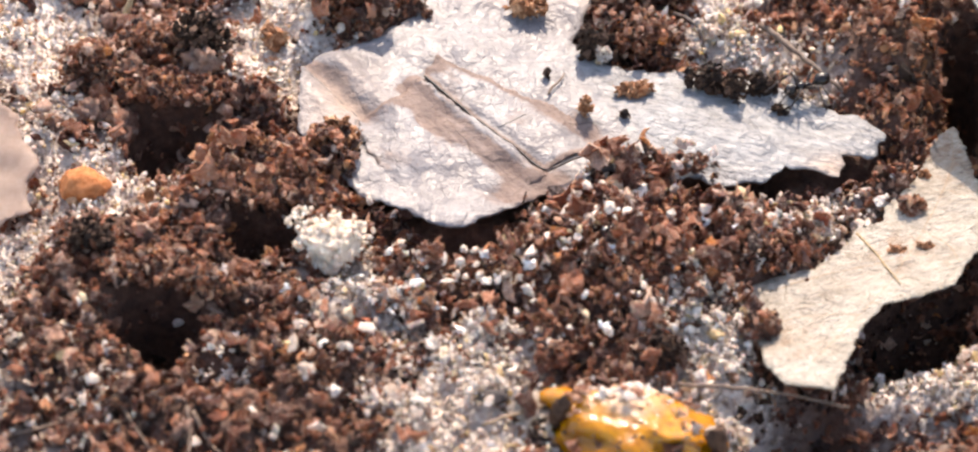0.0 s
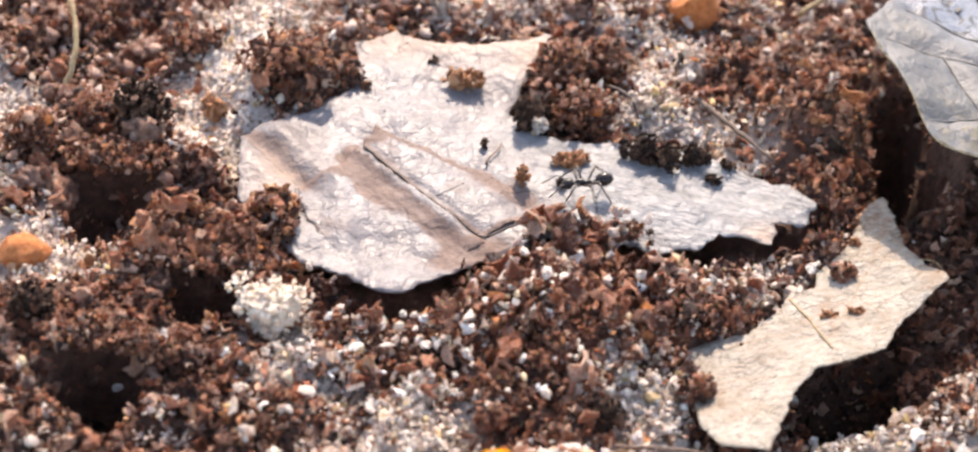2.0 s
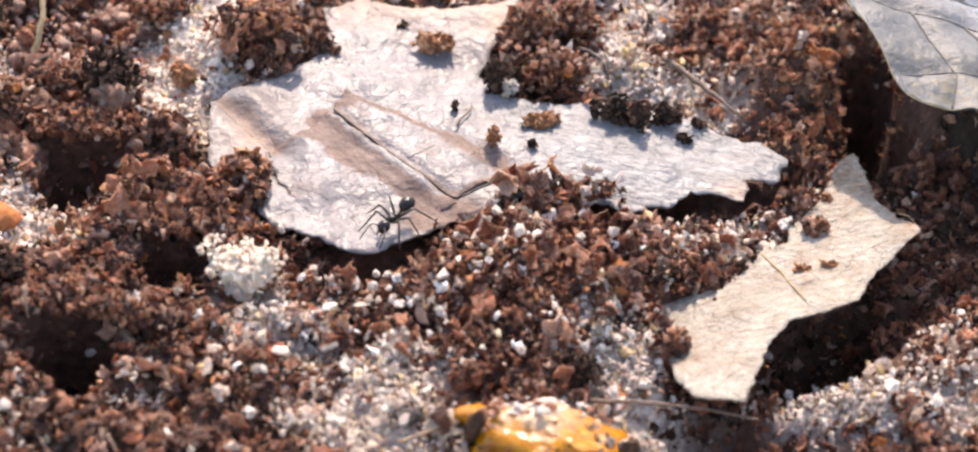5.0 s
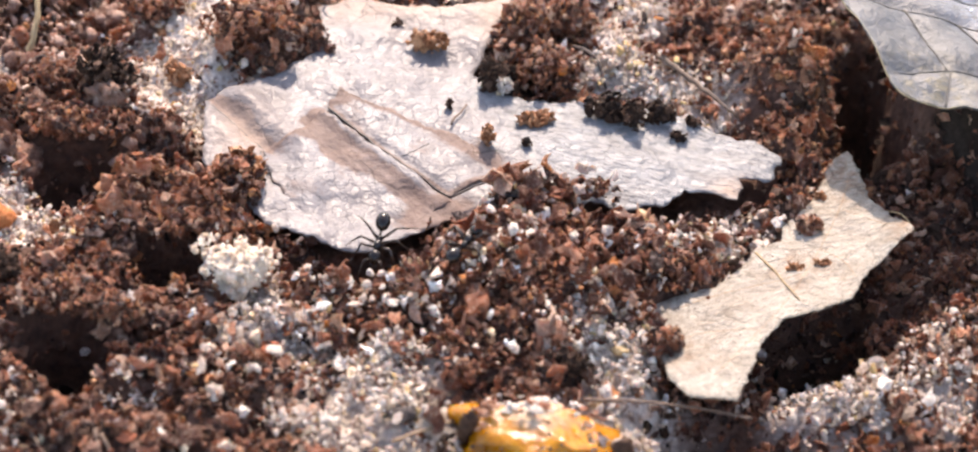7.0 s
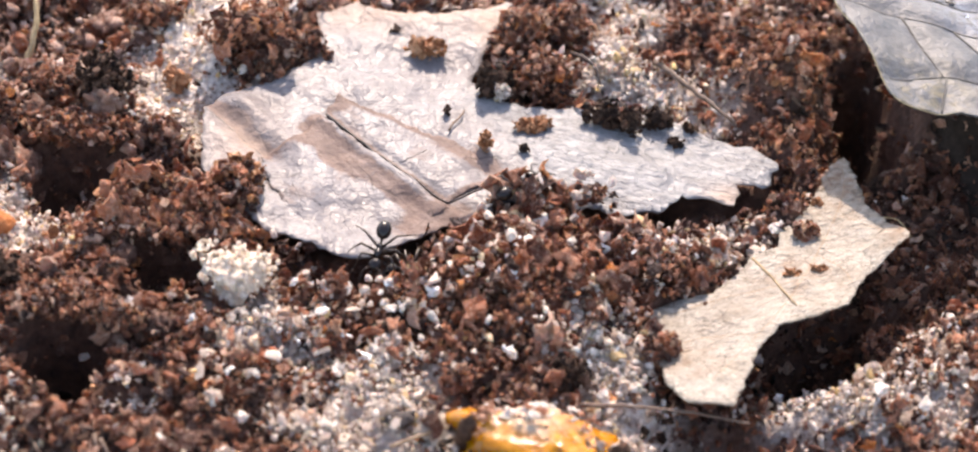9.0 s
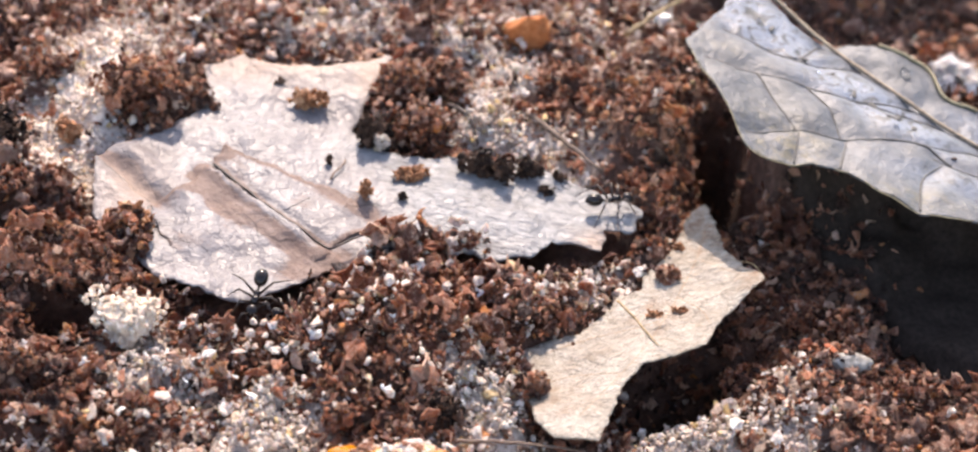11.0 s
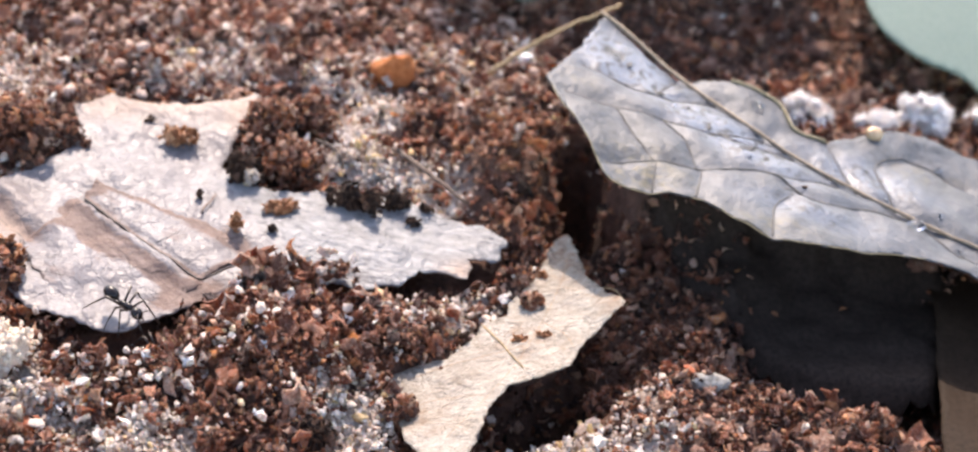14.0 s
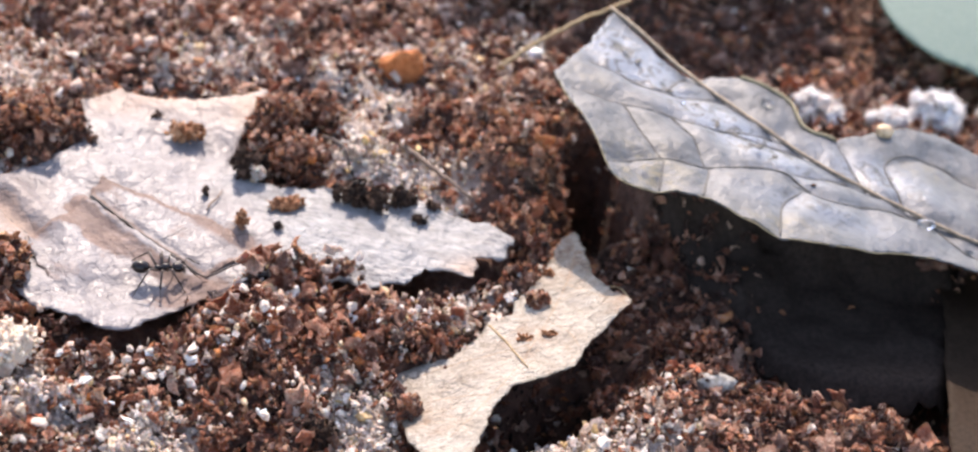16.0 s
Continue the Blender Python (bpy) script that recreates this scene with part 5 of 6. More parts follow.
for x, y, size, mat, label, seed, n in (
        (0.4, 3.4, (0.6, 0.55, 1.3), RUST, "small upright rust-brown clod on bleached leaf", 1, 34),
        (4.6, 6.8, (1.6, 0.7, 0.75), RUST, "rust-topped soil clod on bleached leaf", 2, 40),
        (11.0, 8.0, (2.1, 1.2, 1.5), DARK, "dark soil clod on the bleached leaf's edge", 3, 50),
        (12.9, 6.9, (0.9, 0.8, 1.9), DARK, "narrow dark soil clod on white sand", 4, 30),
        (15.2, 8.1, (1.5, 0.9, 1.1), DARK, "flat dark soil clod on white sand", 5, 36),
        (-4.9, 16.9, (1.8, 1.0, 1.1), RUST, "tawny crumbly clod on bleached leaf", 6, 44),
        (-7.6, 20.2, (0.5, 0.4, 0.3), DARK, "tiny dark crumb on bleached leaf", 7, 10),
        (-13.4, 15.4, (0.6, 0.5, 0.5), BROWN, "small brown crumb at the leaf's rim", 8, 16),
        (-2.8, 8.2, (0.25, 0.25, 0.55), DARK, "tiny dark upright crumb on bleached leaf", 9, 8),
        (3.8, 3.4, (0.35, 0.3, 0.45), DARK, "tiny dark crumb on bleached leaf", 10, 8),
        (16.7, 5.8, (0.75, 0.5, 0.6), DARK, "tiny dark crumb on white sand", 11, 10),
        (18.3, 7.6, (0.8, 0.45, 0.5), DARK, "tiny dark crumb on white sand", 16, 10),
        (26.4, -5.6, (1.25, 0.85, 0.85), BROWN, "round brown clod on tan leaf fragment", 12, 50),
        (13.8, -19.6, (1.5, 1.2, 1.3), BROWN, "fuzzy brown clod at the tan leaf's edge", 13, 60),
        (24.6, -10.9, (0.7, 0.4, 0.3), RUST, "reddish crumb on tan leaf fragment", 14, 12),
        (28.2, -0.6, (0.6, 0.4, 0.3), RUST, "reddish crumb near the tan leaf's tip", 15, 12),
        (26.8, -10.6, (0.8, 0.3, 0.25), RUST, "thin reddish crumb on tan leaf fragment", 17, 10),
        (-20.4, 15.8, (4.4, 3.2, 2.8), BROWN, "large brown soil clod behind the bleached leaf", 20, 170),
        (-15.4, 16.4, (1.8, 1.4, 1.5), BROWN, "brown soil clod beside the bleached leaf", 21, 60),
        (1.7, 12.4, (1.7, 1.7, 2.1), DARK, "dark mossy clod lying on the bleached leaf", 22, 90),
        (4.0, 18.6, (2.4, 2.2, 2.0), BROWN, "brown mossy clod beside the bleached leaf", 42, 100),
        (0.6, 11.6, (1.1, 1.1, 2.0), DARK, "black crumbling edge of the mossy clod", 46, 60),
        (1.9, 10.7, (0.7, 0.35, 0.8), WHITE, "white sandy patch clinging to the dark clod", 61, 40),
        (5.8, 14.0, (3.4, 2.8, 2.4), BROWN, "brown crumbly clod beside white sand", 23, 150),
        (7.6, 21.0, (2.6, 2.0, 2.2), BROWN, "brown crumbly clod behind the dark one", 43, 110),
        (-40.6, 4.0, (2.6, 2.0, 2.6), BROWN, "brown soil clod in white sand", 24, 100),
        (-36.4, 7.4, (2.2, 1.8, 1.8), BROWN, "brown soil clod in white sand", 25, 80),
        (-31.6, 7.0, (2.6, 2.0, 2.2), DARK, "dark soil clod beside a hollow", 26, 90),
        (-26.4, 11.6, (1.2, 0.9, 0.9), RUST, "small reddish clod on white sand", 27, 36),
        (-29.4, 20.6, (3.0, 2.0, 1.8), BROWN, "brown soil clod in white sand", 28, 90),
        (-39.8, 24.0, (3.0, 2.4, 2.2), BROWN, "reddish brown soil clod", 29, 90),
        (-26.5, 3.4, (1.6, 1.3, 1.2), BROWN, "brown soil clod near the bleached leaf", 30, 50),
        (-19.6, -2.6, (2.2, 1.6, 1.3), RUST, "tawny crumb cluster spilled on the bleached leaf", 31, 80),
        (-26.6, -19.6, (2.4, 1.2, 1.2), BROWN, "reddish brown clod between two hollows", 32, 70),
        (-36.4, -16.0, (2.0, 1.6, 1.2), DARK, "dark clod beside white sand", 33, 60),
        (32.8, -13.6, (2.4, 1.6, 1.4), BROWN, "dusty brown clod in the tan leaf's shadow", 44, 80),
        (39.0, -6.8, (2.2, 1.6, 1.4), BROWN, "reddish brown clod beyond the tan leaf", 45, 70),
        (41.8, -9.4, (2.0, 1.6, 1.5), BROWN, "reddish brown clod in the leaf's shade", 34, 70),
        (46.0, -17.0, (2.4, 1.6, 1.2), BROWN, "brown clod with sand grains", 35, 80),
        (54.0, -21.0, (2.4, 1.6, 1.2), BROWN, "dark brown clod in shade", 36, 80),
        (3.2, -17.0, (1.3, 1.2, 1.2), BROWN, "round brown clod in front of the heap", 37, 50),
        (6.4, -22.6, (2.0, 1.3, 1.3), DARK, "dark brown clod above the amber berry", 38, 60),
        (10.8, -29.2, (2.2, 1.4, 1.2), WHITE, "heaped white sand clump beside the amber berry", 62, 90),
        (-1.4, -24.0, (1.2, 1.0, 1.0), BROWN, "brown clod in white sand", 39, 40)):
    clod("soil_clod", label, x, y, size, mat, seed, n, 0.36 if size[0] > 1 else 0.24, lift_by=1.1 if mat is WHITE and size[0] < 1 else 0.55)


def brow(x, y, z, size, label, seed):
    """A crust of crumbs that overhangs a hollow; its ends rest on the hollow's rim."""
    ob = clod("soil_crust", label, x, y, size, BROWN, seed, int(26 * size[0] * size[1]), 0.36)
    put(ob, x, y, z, 0, 0, 0)


brow(-31.3, -18.0, 1.9, (4.4, 2.2, 0.9), "brown crumb crust overhanging a dark hollow", 101)
brow(-24.4, -9.2, 2.4, (4.2, 2.1, 0.9), "brown crumb crust over a hollow by the bleached leaf", 102)
brow(-33.2, 2.6, 2.3, (4.8, 2.2, 1.0), "dark brown crumb crust over a wide hollow", 103)


def sand_patch(x, y, rx, ry, count, seed):
    """Loose grains of many sizes, thickest in the middle of the patch, joined in one mesh."""
    rnd = np.random.RandomState(seed)
    kinds = GRAVEL + SHARDS + CRUMPLES[:3]
    px, py = x + rnd.normal(size=4 * count) * rx * 0.62, y + rnd.normal(size=4 * count) * ry * 0.62
    on_pale = inside(px, py, PALE_OUTLINE)
    keep = (vnoise(px, py, 1.3, 5) > -0.25) & (on_pale == bool(inside(np.array(x), np.array(y), PALE_OUTLINE))) & ~inside(px, py, TAN_OUTLINE)
    px, py = px[keep][:count], py[keep][:count]
    high = np.where(inside(px, py, PALE_OUTLINE), np.maximum(pale_height(px, py), top(px, py)), top(px, py)) - stand(x, y)
    shapes = []
    for dx, dy, dz in zip(px - x, py - y, high):
        sv, sf = kinds[rnd.randint(len(kinds))]
        m = np.array(Euler(rnd.uniform(0, 6.3, 3)).to_matrix())
        shapes.append(((np.asarray(sv) * 0.21 * math.exp(0.45 * rnd.normal())) @ m.T + np.array((dx, dy, dz + rnd.uniform(0.2, 1.3))), sf))
    v, f = joined(shapes)
    ob = put(mesh_object("sand_patch", v, f, WHITE, False), x, y, stand(x, y))
    tagged(ob, "loose patch of white sand and salt grains on soil", "sand", "white sand patches", "stuff")


for k, (x, y, rx, ry, count) in enumerate(((8.2, -18.4, 3.0, 2.2, 260), (10.0, -21.4, 2.2, 1.6, 160), (-15.0, -18.8, 2.8, 2.6, 260), (-7.2, -23.4, 3.2, 2.2, 260), (-12.4, -29.0, 2.6, 1.9, 220), (-5.6, -27.6, 2.4, 1.6, 170), (14.8, -9.0, 2.2, 1.6, 130), (21.0, -6.6, 2.4, 2.2, 200), (27.5, -21.6, 3.6, 2.2, 300), (34.4, -19.6, 3.6, 2.2, 130), (14.8, 12.0, 3.0, 1.4, 220), (12.4, 15.0, 2.2, 2.0, 180), (19.4, 9.2, 2.2, 0.9, 110), (12.6, -29.4, 3.2, 1.6, 220), (25.5, 31.5, 4.0, 2.6, 160), (-25, -26, 2.4, 1.5, 70), (-34, -30, 2.6, 1.5, 50))):
    sand_patch(x, y, rx, ry, count, 500 + k)


def heap_pieces():
    """Larger crumbs and grains that lie loose on the heap, each a thing of its own."""
    rnd = np.random.RandomState(77)
    first = [mesh_object("soil_crumb", np.asarray(v) * 0.5, f, BROWN_SINGLE, False) for v, f in CRUMPLES[:18]]
    placed = 0
    while placed < 170:
        x, y = rnd.normal(3, 7.5), rnd.normal(-11.5, 4.4)
        if rnd.rand() < 0.2:
            x, y = rnd.normal(-22, 4), rnd.normal(-6, 3)
        if on_a_leaf(x, y) or float(trench(x, y)) > 0.3 or y < -21 or y > -5 or x > 19:
            continue
        k = placed % len(first)
        m = pose(x * MM, y * MM, (stand(x, y) + 1.25) * MM, *rnd.uniform(0, 360, 3))
        if placed < len(first):
            ob = first[k]
            ob.matrix_basis = m
            tagged(ob, "single reddish brown peat crumb lying on the heap", "soil crumb", "loose crumbs on the heap")
        else:
            copy_thing(first[k], m)
        placed += 1


heap_pieces()


def white_tuft(x, y, size, seed):
    """Fluffy mould: a heap of lumpy cores with gaps between them, wrapped in short fine threads."""
    rnd = np.random.RandomState(seed)
    size = np.array(size)
    shapes, cores = [], []
    for k in range(24):
        c = rnd.normal(size=3)
        c[2] = abs(c[2])
        c = c / np.linalg.norm(c) * rnd.uniform(0.45, 0.85) * size
        r = size.mean() * rnd.uniform(0.12, 0.34)
        v, f = rock(seed * 20 + k, 2, 0.7, (r, r, r * 0.9), 2.4, 0)
        shapes.append((v + c, f))
        cores.append((c, r))
    for k in range(2400):
        c, r = cores[rnd.randint(len(cores))]
        d = rnd.normal(size=3)
        d /= np.linalg.norm(d)
        p = c + d * r * rnd.uniform(0.7, 1.05)
        q = p + (d + rnd.normal(size=3) * 0.7) * rnd.uniform(0.1, 0.4)
        shapes.append(tube([p, (p + q) / 2 + rnd.normal(size=3) * 0.06, q], [0.045, 0.035, 0.02], 3, False))
    v, f = joined(shapes)
    ob = mesh_object("mould_tuft", v, f, MOULD, False)
    put(ob, x, y, max(float(lift(x, y)), 0.2) + size[2] * 0.35)
    return tagged(ob, "fluffy white mould tuft on dark soil", "mould", "white mould tufts")


for x, y, size, seed in ((60.0, 27.0, (3.2, 2.2, 2.6), 1), (73.4, 27.4, (4.2, 2.8, 3.2), 2), (67.0, 25.4, (2.6, 1.8, 1.6), 3), (46.4, 25.0, (1.2, 1.0, 1.6), 4), (81, 28, (3, 2, 2.4), 5)):
    white_tuft(x, y, size, seed)


def amber_berry(x, y):
    """A soft amber fruit, half sunk, milky on top and flecked with soil."""
    berry = tagged(put(new("berry"), x, y, float(lift(x, y))), "glossy amber yellow berry, milky on top, sunk in soil", "berry")
    v, f = rock(71, 4, 0.4, (6.0, 3.4, 2.5), 1.9, 2)
    milk = np.clip(3.0 * (v[:, 2] / 2.5 + 0.6 * v[:, 1] / 3.4 - 0.66 + 0.12 * vnoise(v[:, 0], v[:, 1], 1.2, 3)), 0, 1) * np.clip((v[:, 0] + 3.0) / 1.5, 0, 1)
    mesh_object("flesh", v + np.array((0, 0, -0.5)), f, BERRY, parent=berry, masks={"milk": milk})
    rnd = np.random.RandomState(8)
    for k in range(44):
        an, up = rnd.uniform(3.3, 6.1), rnd.uniform(0.0, 0.9)
        c = np.array((6.0 * math.cos(an) * math.cos(up), 3.6 * math.sin(an) * math.cos(up), 3.2 * math.sin(up) + 0.6))
        v, f = CHIPS[k % 16]
        part("soil_fleck", (np.asarray(v) * rnd.uniform(0.08, 0.22) + c, f), DARK, berry, smooth=False)
    for k in range(16):
        an, up = rnd.uniform(2.6, 3.7), rnd.uniform(0.2, 1.0)
        c = np.array((6.0 * math.cos(an) * math.cos(up), 3.4 * math.sin(an) * math.cos(up), 2.9 * math.sin(up) + 0.3))
        v, f = KNOBS[k % 18]
        part("soil_fleck", (np.asarray(v) * rnd.uniform(0.14, 0.32) + c, f), BROWN, berry)
    for k in range(34):
        an, up = rnd.uniform(0.3, 2.8), rnd.uniform(0.4, 1.45)
        c = np.array((5.8 * math.cos(an) * math.cos(up), 3.2 * math.sin(an) * math.cos(up), 2.5 * math.sin(up) - 0.2))
        v, f = SHARDS[k % 14]
        part("sand_grain", (np.asarray(v) * rnd.uniform(0.16, 0.42) + c, f), WHITE if k % 3 else BROWN, berry, smooth=False)
    for c, r in (((3.0, -1.6, 3.4), 0.35), ((3.3, -2.3, 2.7), 0.4)):
        part("droplet", ellipsoid(c, (r, r, r), level=2), WATER, berry, "clear liquid droplet")
    v, f = rock(74, 3, 0.9, (0.8, 0.5, 1.3), 2.2, 4)
    part("husk", (v + np.array((-5.4, -0.6, 1.4)), f), DARK, berry, "dark brown husk flap")
    v, f = rock(75, 3, 0.9, (0.9, 0.6, 1.4), 2.2, 4)
    part("husk", (v + np.array((5.6, -1.4, 0.8)), f), DARK, berry, "dark brown husk flap")


amber_berry(4.2, -30.2)

stalk("straw", "bent yellowish straw standing in soil", "straw", [(-39.6, 11.6, -0.4), (-39.4, 12.2, 0.8), (-38.8, 13.8, 3.0), (-38.9, 16.6, 5.0), (-40.1, 19.1, 6.5), (-42.3, 20.6, 7.0), (-45.0, 21.4, 6.6)], 0.3, STRAW, 0.4)
stalk("twig", "thin dark twig lying on bleached leaf", "twig", [(-2.4, -4.6, 1.9), (-0.6, -3.4, 2.1), (0.8, -2.6, 2.2), (2.4, -1.6, 2.5)], 0.11, DARK_TWIG, 0.3)
stalk("twig", "flat brown twig leaning over soil crumbs", "twig", [(15.6, 15.8, 2.4), (18.2, 13.0, 2.1), (20.2, 10.8, 1.8), (22.2, 9.0, 1.2)], 0.32, TWIG, 0.6)
stalk("twig", "thin ochre stalk lying on tan leaf", "twig", [(x, y, stand(x, y) + 0.06) for x, y in ((21.9, -8.3), (22.8, -10.2), (23.6, -12.8), (24.3, -15.6))], 0.11, STRAW, 0.5)
stalk("rootlet", "curved orange-brown rootlet above soil", "root", [(27.0, 33.0, 0.6), (30.0, 34.6, 2.2), (34.0, 36.4, 4.0), (38.0, 38.6, 4.8), (41.8, 41.4, 5.0)], 0.28, STRAW, 0.4)
stalk("straw", "pale bent straw pushed into white sand", "straw", grounded([(-47, -21), (-42.1, -22.4), (-39.5, -23.3), (-37.1, -23.9), (-34.2, -23.2)], 0.7), 0.34, TWIG, 0.5)
stalk("rootlet", "short curled ochre fibre on soil", "root", [(x, y, stand(x, y) + 1.0) for x, y in ((29.8, 16.6), (31.0, 17.2), (32.6, 17.0))], 0.16, STRAW, 0.3)
stalk("stalk", "thin grey-brown stalk lying across soil", "stalk", [(7.4, -26.0, 1.0), (11, -25.7, 0.8), (15, -25.9, 0.7), (19.6, -27.0, 0.9)], 0.16, TWIG, 0.4)
stalk("straw", "pale straw splinter beside amber berry", "straw", grounded([(-6.4, -31.2), (-4.0, -30.4), (-2.0, -29.6)], 1.6), 0.15, PALE_STRAW, 0.3)
stalk("rootlet", "wiry brown rootlet in dark soil", "root", grounded([(-33.6, -27.0), (-32.4, -29.4), (-31.2, -31.6), (-28.8, -34.6)], 0.8), 0.16, TWIG, 0.5)
stalk("rootlet", "wiry brown rootlet in dark soil", "root", grounded([(-38.6, -33.8), (-36.0, -32.2), (-34.4, -31.4)], 0.8), 0.2, TWIG, 0.5)
stalk("rootlet", "short forked brown rootlet", "root", grounded([(-26.8, -31.6), (-26.4, -33.2), (-26.2, -35.4)], 0.9), 0.16, TWIG, 0.5)
stalk("rootlet", "short forked brown rootlet", "root", grounded([(-26.4, -31.8), (-25.2, -33.4), (-24.0, -34.6)], 0.9), 0.16, TWIG, 0.5)
stalk("rootlet", "thin dark rootlet on soil behind the bleached leaf", "root", grounded([(8.2, 17.8), (10.0, 15.2), (11.0, 12.8)], 1.2), 0.2, DARK_TWIG, 0.4)
stalk("rootlet", "thin brown rootlet on soil behind the bleached leaf", "root", grounded([(5.6, 13.4), (8.0, 12.4), (10.0, 11.6)], 1.4), 0.18, DARK_TWIG, 0.4)
stalk("rootlet", "fine hair root at the tan leaf's corner", "root", [(33.2, -3.2, 1.4), (33.9, -5.0, 2.6), (34.7, -7.0, 2.5)], 0.06, STRAW, 0.4)
stalk("rootlet", "curved brown fibre lying on the heap", "root", grounded([(13.2, -5.8), (15.4, -5.2), (17.4, -6.0), (18.4, -7.6)], 1.3), 0.17, STRAW, 0.4)
stalk("rootlet", "brown fibre standing on the bleached leaf", "root", grounded([(-2.6, 5.4), (-2.3, 6.4), (-1.7, 7.4), (-1.3, 8.4)], 0.35), 0.12, TWIG, 0.4)

# a bead of resin and drops of water on the grey leaf
def on_leaf(x, y):
    return float(grey_height(np.array(float(x)), np.array(float(y))))


v, f = rock(91, 3, 0.15, (1.0, 0.8, 0.75), 1.2, 1)
tagged(put(mesh_object("resin_bead", v, f, RESIN), 62.5, 15.1, on_leaf(62.5, 15.1) + 0.2), "amber cream resin bead on the grey leaf's edge", "resin bead")
for x, y, r in ((62.9, 0.9, 0.85), (50.6, 16.4, 0.65), (66.6, -1.8, 0.5), (43.9, 10.9, 0.3), (47.6, 7.0, 0.3), (36.9, 21.0, 0.3), (69.0, 12.2, 0.45), (61.0, 4.8, 0.3), (45.2, 9.9, 0.25), (66.0, 3.0, 0.35), (55.8, 6.6, 0.25), (41.5, 14.2, 0.3), (42.5, 13.6, 0.25)):
    v, f = ellipsoid((0, 0, 0), (r, r * 0.8, r * 0.55), level=3)
    tagged(put(mesh_object("water_drop", v, f, WATER), x, y, on_leaf(x, y) + r * 0.35, 0, 8, 20 * x), "clear water drop resting on grey leaf", "water drop", "drops on the grey leaf")
for x, y, r in ((44.6, 11.6, 0.5), (46.2, 10.6, 0.6), (47.8, 8.6, 0.7), (49.4, 7.6, 0.45), (43.0, 14.4, 0.4), (40.6, 16.4, 0.5), (38.2, 20.4, 0.6), (48.6, 9.6, 0.35)):
    lump("fleck", "dark rotten fleck on the grey leaf's wet skin", "fleck", 0, 0, (r, r * 0.5, 0.07), VEIN, int(x * 10), 0.6, group="flecks on the grey leaf").matrix_basis = pose(x * MM, y * MM, (on_leaf(x, y) + 0.05) * MM, 0, 8, 30 * x)
lump("speck", "dark speck on grey leaf", "speck", 0, 0, (0.28, 0.2, 0.12), DARK, 92).matrix_basis = pose(52.3 * MM, 3.8 * MM, (on_leaf(52.3, 3.8) + 0.08) * MM)

# the brown dead leaf, coloured dark in place of shade, and a scrap that stands at the other end
def brown_leaf():
    outline = [(67.0, 4.0), (66.4, 0.0), (65.2, -5.0), (64.0, -9.5), (62.2, -16.0), (60.4, -23.0), (59.5, -30.0), (72, -34), (86, -30), (92, -15), (88, 0), (76, 6)]
    leaf = tagged(new("brown_leaf"), "flat brown dead leaf, coloured dark in place of the grey leaf's shade", "leaf")
    high = lambda x, y: -1.2 + 0.5 * vnoise(x, y, 6, 6) + 0.2 * vnoise(x, y, 2, 7) + 0.02 * (x - 62)
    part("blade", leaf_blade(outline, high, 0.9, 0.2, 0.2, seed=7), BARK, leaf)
    pts = [(p.x, p.y, float(high(np.array(p.x), np.array(p.y))) + 0.1) for p in smooth_line([(75, 5, 0), (76, -10, 0), (72, -32, 0)], 1.0)]
    part("midrib", tube(pts, 0.4), TWIG, leaf)


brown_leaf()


# an added dark sheet: the deep shade under the grey leaf, put into colour
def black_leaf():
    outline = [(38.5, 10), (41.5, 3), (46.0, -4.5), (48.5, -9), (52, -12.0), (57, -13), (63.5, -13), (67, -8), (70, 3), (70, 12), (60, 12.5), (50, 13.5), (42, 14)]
    skin = fibre_material("shade_black", (0.020, 0.014, 0.011), (0.048, 0.034, 0.027), 0.9)
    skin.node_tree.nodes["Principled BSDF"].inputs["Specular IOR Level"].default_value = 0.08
    leaf = tagged(new("black_leaf"), "near-black sheet standing in for deep shade under the grey leaf", "leaf")
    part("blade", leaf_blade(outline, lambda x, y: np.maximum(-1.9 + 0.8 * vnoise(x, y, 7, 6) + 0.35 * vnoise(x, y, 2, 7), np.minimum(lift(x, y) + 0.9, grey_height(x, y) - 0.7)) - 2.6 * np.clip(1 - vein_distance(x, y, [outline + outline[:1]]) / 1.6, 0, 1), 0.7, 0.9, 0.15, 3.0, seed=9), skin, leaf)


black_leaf()


